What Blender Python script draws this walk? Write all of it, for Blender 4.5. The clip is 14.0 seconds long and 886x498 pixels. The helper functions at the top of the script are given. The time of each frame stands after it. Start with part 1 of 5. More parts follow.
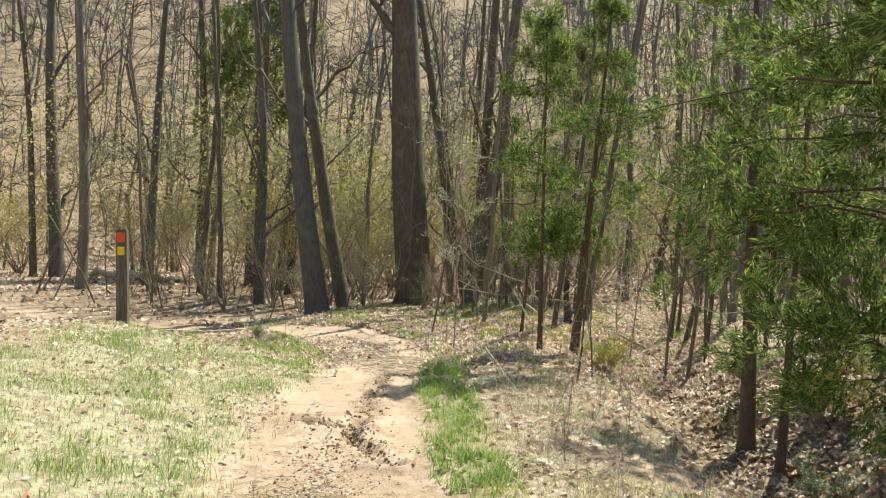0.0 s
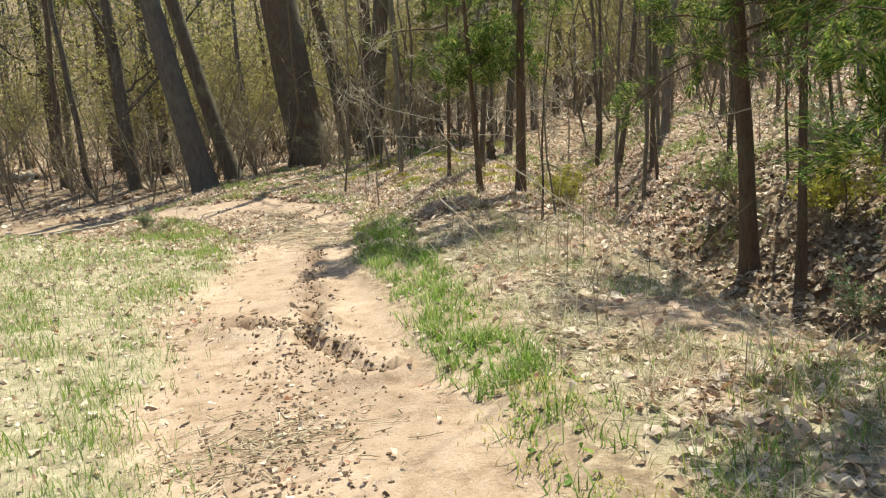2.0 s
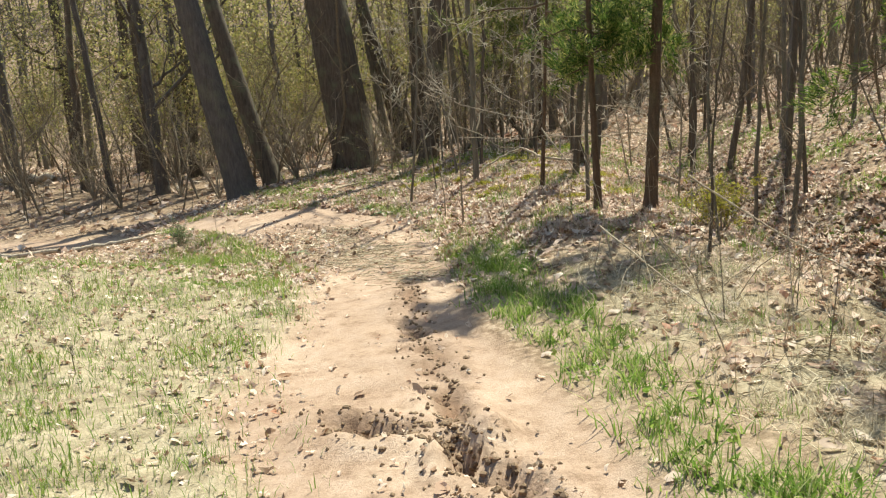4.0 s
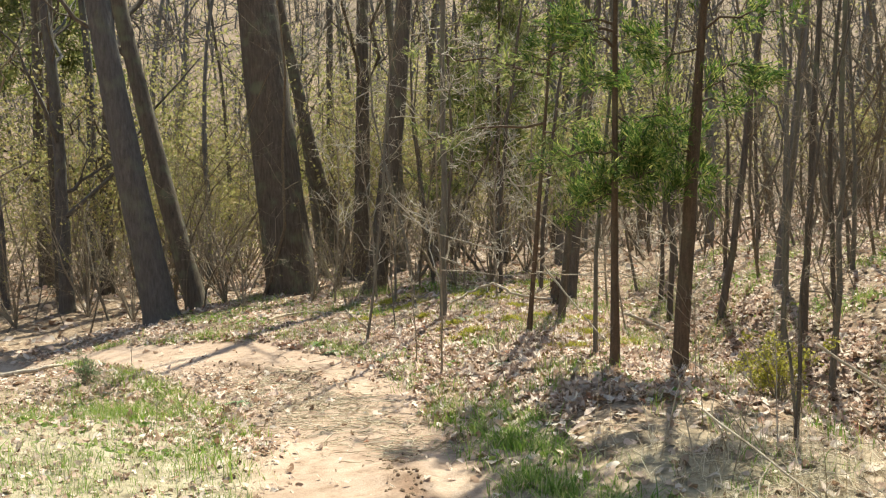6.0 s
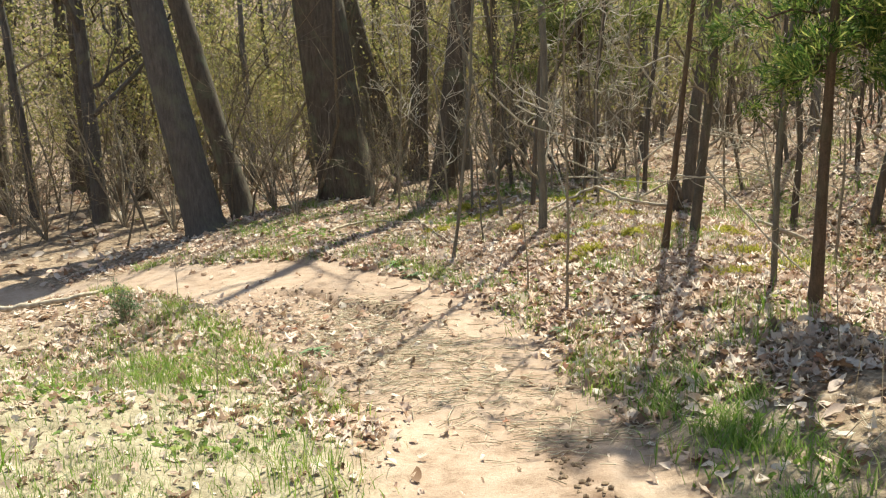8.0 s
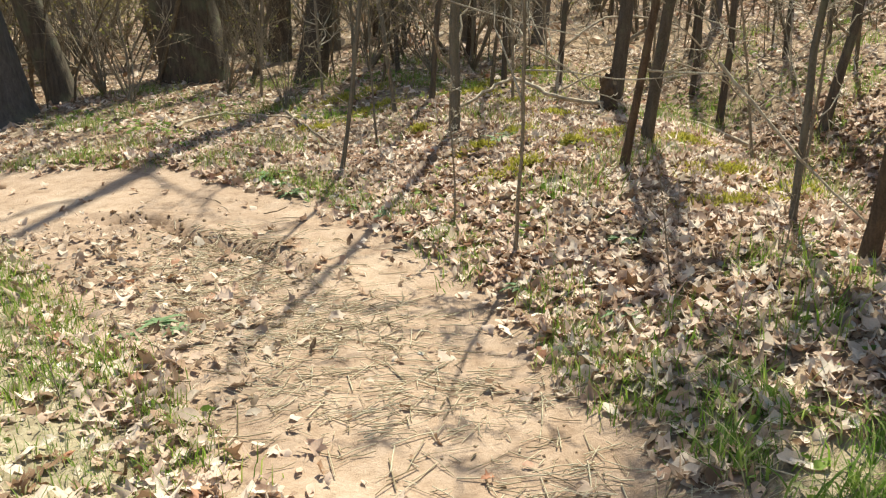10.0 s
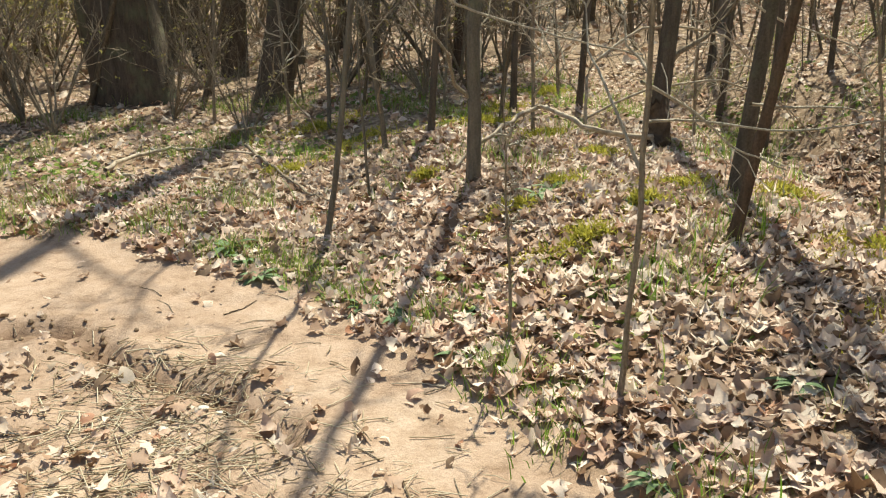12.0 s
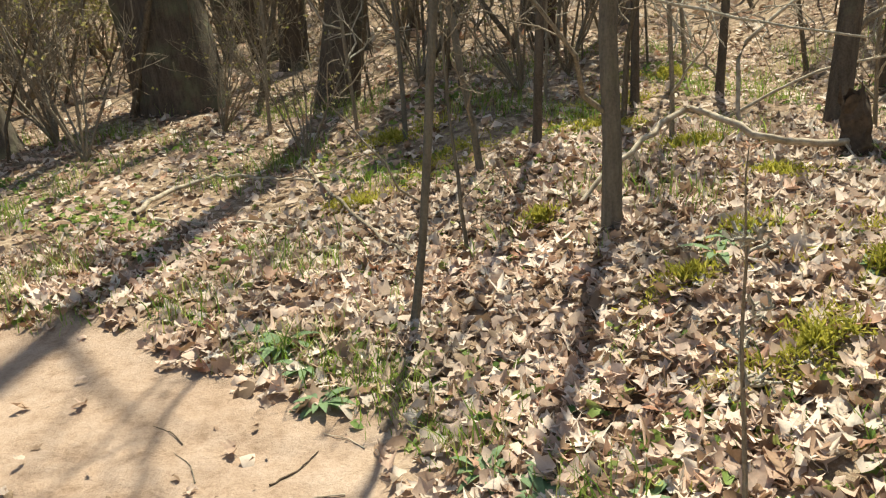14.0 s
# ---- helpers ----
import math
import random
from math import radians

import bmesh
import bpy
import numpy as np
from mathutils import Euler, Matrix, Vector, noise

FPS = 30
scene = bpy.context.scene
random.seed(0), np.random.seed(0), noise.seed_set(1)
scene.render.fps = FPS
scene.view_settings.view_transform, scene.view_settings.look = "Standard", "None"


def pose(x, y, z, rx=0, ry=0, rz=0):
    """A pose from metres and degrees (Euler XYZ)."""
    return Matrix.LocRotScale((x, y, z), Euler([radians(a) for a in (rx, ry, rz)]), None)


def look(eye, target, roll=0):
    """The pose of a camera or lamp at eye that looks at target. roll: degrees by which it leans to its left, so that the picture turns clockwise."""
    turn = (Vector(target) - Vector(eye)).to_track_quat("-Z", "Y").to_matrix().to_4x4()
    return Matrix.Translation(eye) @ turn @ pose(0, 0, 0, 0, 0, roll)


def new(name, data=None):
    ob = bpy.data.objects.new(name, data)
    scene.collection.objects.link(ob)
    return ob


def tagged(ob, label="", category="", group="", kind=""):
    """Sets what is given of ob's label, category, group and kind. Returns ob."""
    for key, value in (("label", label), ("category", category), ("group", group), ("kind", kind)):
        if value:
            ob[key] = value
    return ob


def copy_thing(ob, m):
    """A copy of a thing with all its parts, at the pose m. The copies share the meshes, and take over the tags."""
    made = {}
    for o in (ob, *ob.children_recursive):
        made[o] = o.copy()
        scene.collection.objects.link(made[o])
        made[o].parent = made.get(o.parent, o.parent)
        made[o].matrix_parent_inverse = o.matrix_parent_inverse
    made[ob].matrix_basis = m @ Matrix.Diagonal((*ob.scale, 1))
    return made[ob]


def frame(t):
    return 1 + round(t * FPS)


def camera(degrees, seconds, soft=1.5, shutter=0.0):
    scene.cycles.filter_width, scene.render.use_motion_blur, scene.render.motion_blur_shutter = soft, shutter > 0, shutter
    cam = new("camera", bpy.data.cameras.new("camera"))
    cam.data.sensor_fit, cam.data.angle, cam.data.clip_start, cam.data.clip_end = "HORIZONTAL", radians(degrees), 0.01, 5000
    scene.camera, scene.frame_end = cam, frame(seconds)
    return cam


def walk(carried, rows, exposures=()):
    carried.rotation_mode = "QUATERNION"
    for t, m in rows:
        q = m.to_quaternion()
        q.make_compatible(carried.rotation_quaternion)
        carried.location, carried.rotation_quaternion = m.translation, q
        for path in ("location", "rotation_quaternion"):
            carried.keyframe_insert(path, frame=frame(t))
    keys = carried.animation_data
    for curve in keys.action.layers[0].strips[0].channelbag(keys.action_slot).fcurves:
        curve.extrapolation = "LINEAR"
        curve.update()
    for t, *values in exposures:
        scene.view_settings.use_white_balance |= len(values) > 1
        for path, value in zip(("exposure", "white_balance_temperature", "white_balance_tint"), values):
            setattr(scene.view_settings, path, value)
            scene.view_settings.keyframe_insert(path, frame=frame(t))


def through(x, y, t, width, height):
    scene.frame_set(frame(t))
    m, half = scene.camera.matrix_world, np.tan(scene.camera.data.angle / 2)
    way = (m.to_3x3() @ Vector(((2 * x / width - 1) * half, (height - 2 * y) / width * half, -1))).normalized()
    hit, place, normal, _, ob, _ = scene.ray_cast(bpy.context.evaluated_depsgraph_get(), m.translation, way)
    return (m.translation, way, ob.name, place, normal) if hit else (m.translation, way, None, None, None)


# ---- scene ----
cam = camera(54.0, 14.0, soft=1.2)
PATH = [
    (0, (1.568, 0.76, 1.568), (1.184, 2.723, 1.544), 2.4),
    (0.5, (1.513, 1.101, 1.503), (1.33, 3.077, 1.254), -0.1),
    (1, (1.332, 1.434, 1.498), (1.295, 3.403, 1.149), -1.4),
    (1.5, (1.032, 1.839, 1.455), (0.974, 3.804, 1.089), -3.1),
    (2, (0.771, 2.281, 1.414), (0.652, 4.243, 1.044), -5.2),
    (2.5, (0.463, 2.825, 1.429), (0.293, 4.78, 1.044), -5.7),
    (3, (0.206, 3.286, 1.428), (0.013, 5.239, 1.043), -5.7),
    (3.2, (0.117, 3.458, 1.418), (-0.081, 5.411, 1.036), -5.6),
    (5.3, (-0.603, 5.353, 1.406), (-0.599, 7.337, 1.152), -2.7),
    (5.5, (-0.673, 5.483, 1.408), (-0.645, 7.472, 1.2), -2.3),
    (6, (-0.858, 5.718, 1.405), (-0.799, 7.715, 1.309), -1.7),
    (6.5, (-0.998, 6.076, 1.42), (-0.958, 8.066, 1.225), -3.1),
    (7, (-1.128, 6.474, 1.409), (-1.146, 8.457, 1.148), -4.6),
    (7.5, (-1.287, 6.945, 1.426), (-1.348, 8.921, 1.123), -3.9),
    (8, (-1.442, 7.429, 1.41), (-1.469, 9.4, 1.072), -2.8),
    (8.5, (-1.568, 7.937, 1.4), (-1.505, 9.893, 0.989), -2.1),
    (8.7, (-1.6, 8.141, 1.395), (-1.504, 10.088, 0.95), -1.8),
    (10.8, (-1.767, 9.849, 1.277), (-1.371, 11.702, 0.637), -0.0),
    (11, (-1.782, 10.038, 1.28), (-1.369, 11.889, 0.645), 0.1),
    (11.5, (-1.787, 10.51, 1.295), (-1.365, 12.363, 0.67), 0.2),
    (12, (-1.797, 10.915, 1.279), (-1.399, 12.781, 0.679), -0.5),
    (12.5, (-1.835, 11.195, 1.289), (-1.443, 13.071, 0.718), -0.9),
    (13, (-1.822, 11.523, 1.295), (-1.49, 13.376, 0.62), -3.9),
    (13.5, (-1.756, 11.9, 1.31), (-1.481, 13.755, 0.613), -5.4),
    (14, (-1.694, 12.394, 1.311), (-1.475, 14.268, 0.646), -4.8),
]
walk(cam, [(t, look(eye, target, roll)) for t, eye, target, roll in PATH],
     [(0, 1.07, 6850, -8), (2, 0.95, 6950, -5), (3, 0.86, 7000, -3), (6.5, 1.12, 6900, -2), (8.5, 1.04, 6950, -3), (11.5, 0.82, 7200, -2), (13, 0.95, 7200, -2), (14, 0.88, 7250, -2)])

# ---- light: clear spring noon, sun ahead and to the right, high ----
SUN_EL, SUN_AZ = radians(59), radians(26.5)
world = bpy.data.worlds.new("sky")
scene.world = world
world.use_nodes = True
wn = world.node_tree
sky = wn.nodes.new("ShaderNodeTexSky")
sky.sky_type, sky.sun_disc = "NISHITA", False
sky.sun_elevation, sky.sun_rotation = SUN_EL, SUN_AZ
wn.links.new(sky.outputs[0], wn.nodes["Background"].inputs[0])
wn.nodes["Background"].inputs[1].default_value = 0.11
sun = new("sun", bpy.data.lights.new("sun", "SUN"))
sun.data.energy, sun.data.angle, sun.data.color = 5.0, radians(0.6), (1.0, 0.95, 0.86)
sun_dir = Vector((math.sin(SUN_AZ) * math.cos(SUN_EL), math.cos(SUN_AZ) * math.cos(SUN_EL), math.sin(SUN_EL)))
sun.matrix_world = look(sun_dir * 60, (0, 0, 0))


# ---- materials ----
class Nodes:
    """A small builder for one node material."""

    def __init__(self, name):
        self.mat = bpy.data.materials.new(name)
        self.mat.use_nodes = True
        self.tree = self.mat.node_tree
        self.bsdf = self.tree.nodes["Principled BSDF"]
        self.out = self.tree.nodes["Material Output"]

    def node(self, kind, **sets):
        n = self.tree.nodes.new(kind)
        for key, value in sets.items():
            n.inputs[key.replace("_", " ")].default_value = value
        return n

    def link(self, a, b):
        self.tree.links.new(a, b)

    def coords(self, scale=(1, 1, 1)):
        c, m = self.node("ShaderNodeTexCoord"), self.node("ShaderNodeMapping")
        m.inputs["Scale"].default_value = scale
        self.link(c.outputs["Object"], m.inputs["Vector"])
        return m.outputs[0]

    def noise(self, vec, scale, detail=4.0, rough=0.6):
        n = self.node("ShaderNodeTexNoise", Scale=scale, Detail=detail, Roughness=rough)
        if vec is not None:
            self.link(vec, n.inputs["Vector"])
        return n.outputs["Fac"]

    def ramp(self, fac, stops):
        r = self.node("ShaderNodeValToRGB")
        e = r.color_ramp.elements
        while len(e) < len(stops):
            e.new(0.5)
        for k, (p, c) in zip(e, stops):
            k.position, k.color = p, (*c, 1)
        self.link(fac, r.inputs[0])
        return r.outputs[0]

    def mix(self, fac, a, b, kind="MIX"):
        m = self.node("ShaderNodeMix")
        m.data_type, m.blend_type = "RGBA", kind
        for socket, v in ((m.inputs[0], fac), (m.inputs[6], a), (m.inputs[7], b)):
            if isinstance(v, bpy.types.NodeSocket):
                self.link(v, socket)
            else:
                socket.default_value = v if isinstance(v, float) else (*v, 1)
        return m.outputs[2]

    def bump(self, height, strength, distance):
        b = self.node("ShaderNodeBump", Strength=strength, Distance=distance)
        self.link(height, b.inputs["Height"])
        self.link(b.outputs[0], self.bsdf.inputs["Normal"])

    def color(self, socket, rough):
        self.link(socket, self.bsdf.inputs["Base Color"])
        self.bsdf.inputs["Roughness"].default_value = rough
        self.bsdf.inputs["Specular IOR Level"].default_value = 0.25
        return self.mat

    def thin(self, socket, through, rough=0.6):
        """A thin leaf: part of the light comes through it."""
        self.color(socket, rough)
        tr, mx = self.node("ShaderNodeBsdfTranslucent"), self.node("ShaderNodeMixShader", Fac=through)
        self.link(socket, tr.inputs["Color"])
        self.link(self.bsdf.outputs[0], mx.inputs[1])
        self.link(tr.outputs[0], mx.inputs[2])
        self.link(mx.outputs[0], self.out.inputs["Surface"])
        return self.mat


def bark_material(name, dark, light, scale=1.0, moss=0.0):
    n = Nodes(name)
    v = n.coords((scale, scale, scale * 0.16))
    plates, fine = n.noise(v, 26.0, 5.0, 0.65), n.noise(n.coords(), 90.0, 3.0)
    col = n.ramp(plates, [(0.32, dark), (0.55, tuple((a + b) / 2 for a, b in zip(dark, light))), (0.75, light)])
    col = n.mix(0.35, col, n.ramp(fine, [(0.3, dark), (0.7, light)]))
    lichen = n.ramp(n.noise(n.coords(), 3.2, 5.0), [(0.52, (0, 0, 0)), (0.68, (1, 1, 1))])
    if moss:
        m = n.node("ShaderNodeMath")
        m.operation = "MULTIPLY"
        n.link(lichen, m.inputs[0])
        m.inputs[1].default_value = moss
        col = n.mix(m.outputs[0], col, (0.17, 0.19, 0.11))
    n.bump(plates, 0.9, 0.02)
    return n.color(col, 0.9)


def island_material(name, stops, through=0.0, rough=0.65, patch=0.0, patch_color=(0.3, 0.2, 0.1)):
    """Each loose piece takes its own tone."""
    n = Nodes(name)
    g = n.node("ShaderNodeNewGeometry")
    col = n.ramp(g.outputs["Random Per Island"], stops)
    grain = n.noise(n.coords(), 140.0, 3.0)
    col = n.mix(0.30, col, n.ramp(grain, [(0.3, (0.35, 0.35, 0.35)), (0.7, (1, 1, 1))]), "MULTIPLY")
    if patch:
        col = n.mix(n.ramp(n.noise(n.coords(), 0.8, 3.0), [(0.45, (0, 0, 0)), (0.65, (patch,) * 3)]), col, patch_color)
    return n.thin(col, through, rough) if through else n.color(col, rough)


def object_leaf_material(name, stops, through):
    n = Nodes(name)
    o = n.node("ShaderNodeObjectInfo")
    col = n.ramp(o.outputs["Random"], stops)
    grain = n.noise(n.coords(), 60.0, 3.0)
    col = n.mix(0.30, col, n.ramp(grain, [(0.3, (0.35, 0.35, 0.35)), (0.7, (1, 1, 1))]), "MULTIPLY")
    return n.thin(col, through, 0.65)


def ground_material():
    n = Nodes("forest_ground")
    at = n.node("ShaderNodeAttribute")
    at.attribute_name = "cover"
    sep = n.node("ShaderNodeSeparateColor")
    n.link(at.outputs["Color"], sep.inputs[0])
    v = n.coords()
    big, mid, fine = n.noise(v, 0.9, 4.0), n.noise(v, 7.0, 6.0, 0.7), n.noise(v, 60.0, 5.0, 0.7)
    dirt = n.ramp(big, [(0.3, (0.33, 0.235, 0.178)), (0.55, (0.43, 0.318, 0.248)), (0.75, (0.50, 0.392, 0.312))])
    dirt = n.mix(0.7, dirt, n.ramp(mid, [(0.33, (0.46, 0.38, 0.31)), (0.47, (0.85, 0.81, 0.76)), (0.6, (1, 1, 1))]), "MULTIPLY")
    dirt = n.mix(0.35, dirt, n.ramp(fine, [(0.32, (0.45, 0.38, 0.32)), (0.6, (1, 1, 1))]), "MULTIPLY")
    straw = n.ramp(mid, [(0.3, (0.17, 0.135, 0.09)), (0.5, (0.335, 0.283, 0.198)), (0.72, (0.48, 0.412, 0.31))])
    straw = n.mix(0.5, straw, n.ramp(fine, [(0.35, (0.45, 0.40, 0.30)), (0.6, (1, 1, 1))]), "MULTIPLY")
    litter = n.ramp(n.noise(v, 16.0, 6.0, 0.75), [(0.3, (0.06, 0.04, 0.026)), (0.48, (0.22, 0.15, 0.10)), (0.68, (0.45, 0.35, 0.26))])
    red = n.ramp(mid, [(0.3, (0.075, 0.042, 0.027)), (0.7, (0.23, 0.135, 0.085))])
    col = n.mix(sep.outputs["Green"], litter, straw)
    col = n.mix(sep.outputs["Red"], col, dirt)
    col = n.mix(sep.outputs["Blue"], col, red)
    add = n.node("ShaderNodeMath")
    add.operation = "ADD"
    n.link(mid, add.inputs[0])
    n.link(fine, add.inputs[1])
    n.bump(add.outputs[0], 0.5, 0.03)
    return n.color(col, 0.95)


def plain_material(name, a, b, scale, rough=0.8, stretch=(1, 1, 1)):
    n = Nodes(name)
    f = n.noise(n.coords(stretch), scale, 5.0, 0.65)
    n.bump(f, 0.5, 0.01)
    return n.color(n.ramp(f, [(0.3, a), (0.7, b)]), rough)


GROUND = ground_material()
BARK = bark_material("rough_bark", (0.045, 0.036, 0.028), (0.19, 0.152, 0.118), 1.0, 0.5)
BARK_GREY = bark_material("smooth_grey_bark", (0.085, 0.073, 0.058), (0.25, 0.22, 0.175), 1.6, 0.45)
BARK_ASH = bark_material("ash_grey_bark", (0.05, 0.044, 0.04), (0.165, 0.147, 0.135), 1.3, 0.3)
BARK_RED = bark_material("stringy_cedar_bark", (0.05, 0.034, 0.024), (0.19, 0.13, 0.09), 2.0, 0.3)
TWIG = bark_material("twig_bark", (0.13, 0.10, 0.07), (0.44, 0.37, 0.28), 3.0)
PALE_TWIG = bark_material("pale_twig_bark", (0.27, 0.235, 0.18), (0.62, 0.56, 0.47), 3.0)
FAR_BARK = bark_material("distant_bark", (0.08, 0.07, 0.062), (0.25, 0.225, 0.205), 0.6)
STEM = bark_material("thin_brown_stem", (0.075, 0.058, 0.042), (0.30, 0.245, 0.175), 3.0)
PALE_WOOD = plain_material("weathered_wood", (0.22, 0.17, 0.12), (0.55, 0.47, 0.37), 20.0, 0.85, (1, 1, 1))
POST_WOOD = plain_material("grey_post_wood", (0.06, 0.05, 0.04), (0.17, 0.145, 0.115), 30.0, 0.9, (1, 1, 0.1))
CHAR = plain_material("rotten_dark_wood", (0.04, 0.028, 0.02), (0.14, 0.10, 0.07), 25.0, 0.95)
STONE = plain_material("pale_stone", (0.40, 0.36, 0.31), (0.66, 0.62, 0.57), 18.0, 0.85)
CLOD = plain_material("crumbled_earth", (0.10, 0.066, 0.043), (0.32, 0.225, 0.15), 30.0, 0.95)
RED_PAINT = plain_material("red_marker", (0.55, 0.07, 0.025), (0.68, 0.10, 0.03), 9.0, 0.5)
YELLOW_PAINT = plain_material("yellow_marker", (0.62, 0.42, 0.03), (0.75, 0.52, 0.05), 9.0, 0.5)
LEAF_STOPS = [(0.0, (0.15, 0.085, 0.05)), (0.15, (0.33, 0.20, 0.125)), (0.33, (0.57, 0.40, 0.315)), (0.62, (0.72, 0.56, 0.47)), (0.90, (0.79, 0.68, 0.58)), (1.0, (0.44, 0.20, 0.12))]
LEAF = island_material("dry_leaf", LEAF_STOPS, 0.25, 0.65, 0.45, (0.32, 0.26, 0.20))
LEAF_OLD = island_material("weathered_leaf", [(0.0, (0.10, 0.062, 0.04)), (0.35, (0.24, 0.17, 0.12)), (0.75, (0.40, 0.315, 0.24)), (1.0, (0.55, 0.46, 0.37))], 0.15)
LEAF_ONE = object_leaf_material("single_dry_leaf", LEAF_STOPS, 0.18)
GRASS = island_material("spring_grass", [(0.0, (0.12, 0.23, 0.03)), (0.45, (0.22, 0.34, 0.055)), (0.75, (0.35, 0.43, 0.10)), (1.0, (0.56, 0.49, 0.25))], 0.45)
GRASS_DRY = island_material("sparse_lawn_grass", [(0.0, (0.17, 0.30, 0.05)), (0.5, (0.30, 0.40, 0.10)), (0.65, (0.44, 0.44, 0.24)), (1.0, (0.60, 0.56, 0.41))], 0.35)
STRAW = island_material("dry_straw", [(0.0, (0.26, 0.19, 0.115)), (0.4, (0.50, 0.41, 0.285)), (1.0, (0.74, 0.65, 0.50))], 0.25)
VERGE = island_material("lush_verge_grass", [(0.0, (0.11, 0.20, 0.035)), (0.45, (0.20, 0.32, 0.06)), (0.75, (0.34, 0.43, 0.11)), (1.0, (0.60, 0.54, 0.32))], 0.45)
MOSS = island_material("yellow_green_moss", [(0.0, (0.26, 0.26, 0.045)), (0.5, (0.45, 0.42, 0.07)), (1.0, (0.60, 0.53, 0.14))], 0.45)
CEDAR = island_material("cedar_foliage", [(0.0, (0.032, 0.075, 0.017)), (0.35, (0.085, 0.15, 0.033)), (0.7, (0.19, 0.26, 0.057)), (1.0, (0.47, 0.46, 0.15))], 0.5)
CEDAR_THIN = island_material("thin_olive_foliage", [(0.0, (0.09, 0.12, 0.035)), (0.5, (0.21, 0.25, 0.075)), (1.0, (0.37, 0.36, 0.14))], 0.5)
BUD = island_material("opening_buds", [(0.0, (0.26, 0.27, 0.08)), (0.6, (0.40, 0.36, 0.14)), (1.0, (0.50, 0.38, 0.20))], 0.4)
BUD_FAR = island_material("pale_olive_leaves", [(0.0, (0.21, 0.21, 0.08)), (0.6, (0.37, 0.35, 0.13)), (1.0, (0.48, 0.41, 0.20))], 0.45)
SPROUT = island_material("sprouting_leaf", [(0.0, (0.13, 0.23, 0.05)), (0.6, (0.27, 0.36, 0.10)), (1.0, (0.40, 0.42, 0.14))], 0.4)
HERB = island_material("rosette_leaf", [(0.0, (0.10, 0.19, 0.08)), (1.0, (0.27, 0.36, 0.19))], 0.35)


# ---- mesh helpers ----
def raw_mesh(name, verts, faces, material, smooth=True):
    """A mesh from arrays of corners and of faces that all have the same number of corners."""
    me = bpy.data.meshes.new(name)
    verts, faces = np.asarray(verts, np.float32), np.asarray(faces, np.int32)
    k = faces.shape[1]
    me.vertices.add(len(verts))
    me.vertices.foreach_set("co", verts.ravel())
    me.loops.add(faces.size)
    me.loops.foreach_set("vertex_index", faces.ravel())
    me.polygons.add(len(faces))
    me.polygons.foreach_set("loop_start", np.arange(0, faces.size, k, dtype=np.int32))
    me.polygons.foreach_set("use_smooth", np.full(len(faces), smooth))
    me.update(calc_edges=True)
    me.validate()
    me.materials.append(material)
    return me


def part(name, me, parent, label=""):
    ob = new(name, me)
    ob.parent = parent
    return tagged(ob, label)


def tubes(paths, radii, sides):
    """Corners and four-sided faces of round stems along paths (n, rings, 3), with radii (n, rings)."""
    p, r = np.asarray(paths, float), np.asarray(radii, float)
    n, rings, _ = p.shape
    t = np.gradient(p, axis=1)
    t /= np.linalg.norm(t, axis=2, keepdims=True) + 1e-9
    ref = np.where(np.abs(t[..., 2:3]) > 0.8, np.array([1.0, 0, 0]), np.array([0, 0, 1.0]))
    a = np.cross(t, ref)
    a /= np.linalg.norm(a, axis=2, keepdims=True) + 1e-9
    b = np.cross(t, a)
    ang = np.arange(sides) / sides * 2 * np.pi
    ring = np.cos(ang)[:, None] * a[:, :, None, :] + np.sin(ang)[:, None] * b[:, :, None, :]
    v = (p[:, :, None, :] + r[:, :, None, None] * ring).reshape(-1, 3)
    i, j, k = np.meshgrid(np.arange(n), np.arange(rings - 1), np.arange(sides), indexing="ij")
    base, k2 = (i * rings + j) * sides, (k + 1) % sides
    f = np.stack([base + k, base + k2, base + sides + k2, base + sides + k], -1).reshape(-1, 4)
    return v, f


def ribbons(g, paths, width):
    """Flat slips for the finest twigs, one face each."""
    a, b = paths[:, 0], paths[:, -1]
    side = unit(np.cross(b - a, g.normal(size=a.shape))) * width
    return np.stack([a - side, a + side, b + side * .4, b - side * .4], 1).reshape(-1, 3), np.arange(4 * len(a)).reshape(-1, 4)


def joined(pieces):
    vs, fs, n = [], [], 0
    for v, f in pieces:
        vs.append(v)
        fs.append(f + n)
        n += len(v)
    return np.concatenate(vs), np.concatenate(fs)


def unit(v):
    return v / (np.linalg.norm(v, axis=-1, keepdims=True) + 1e-9)


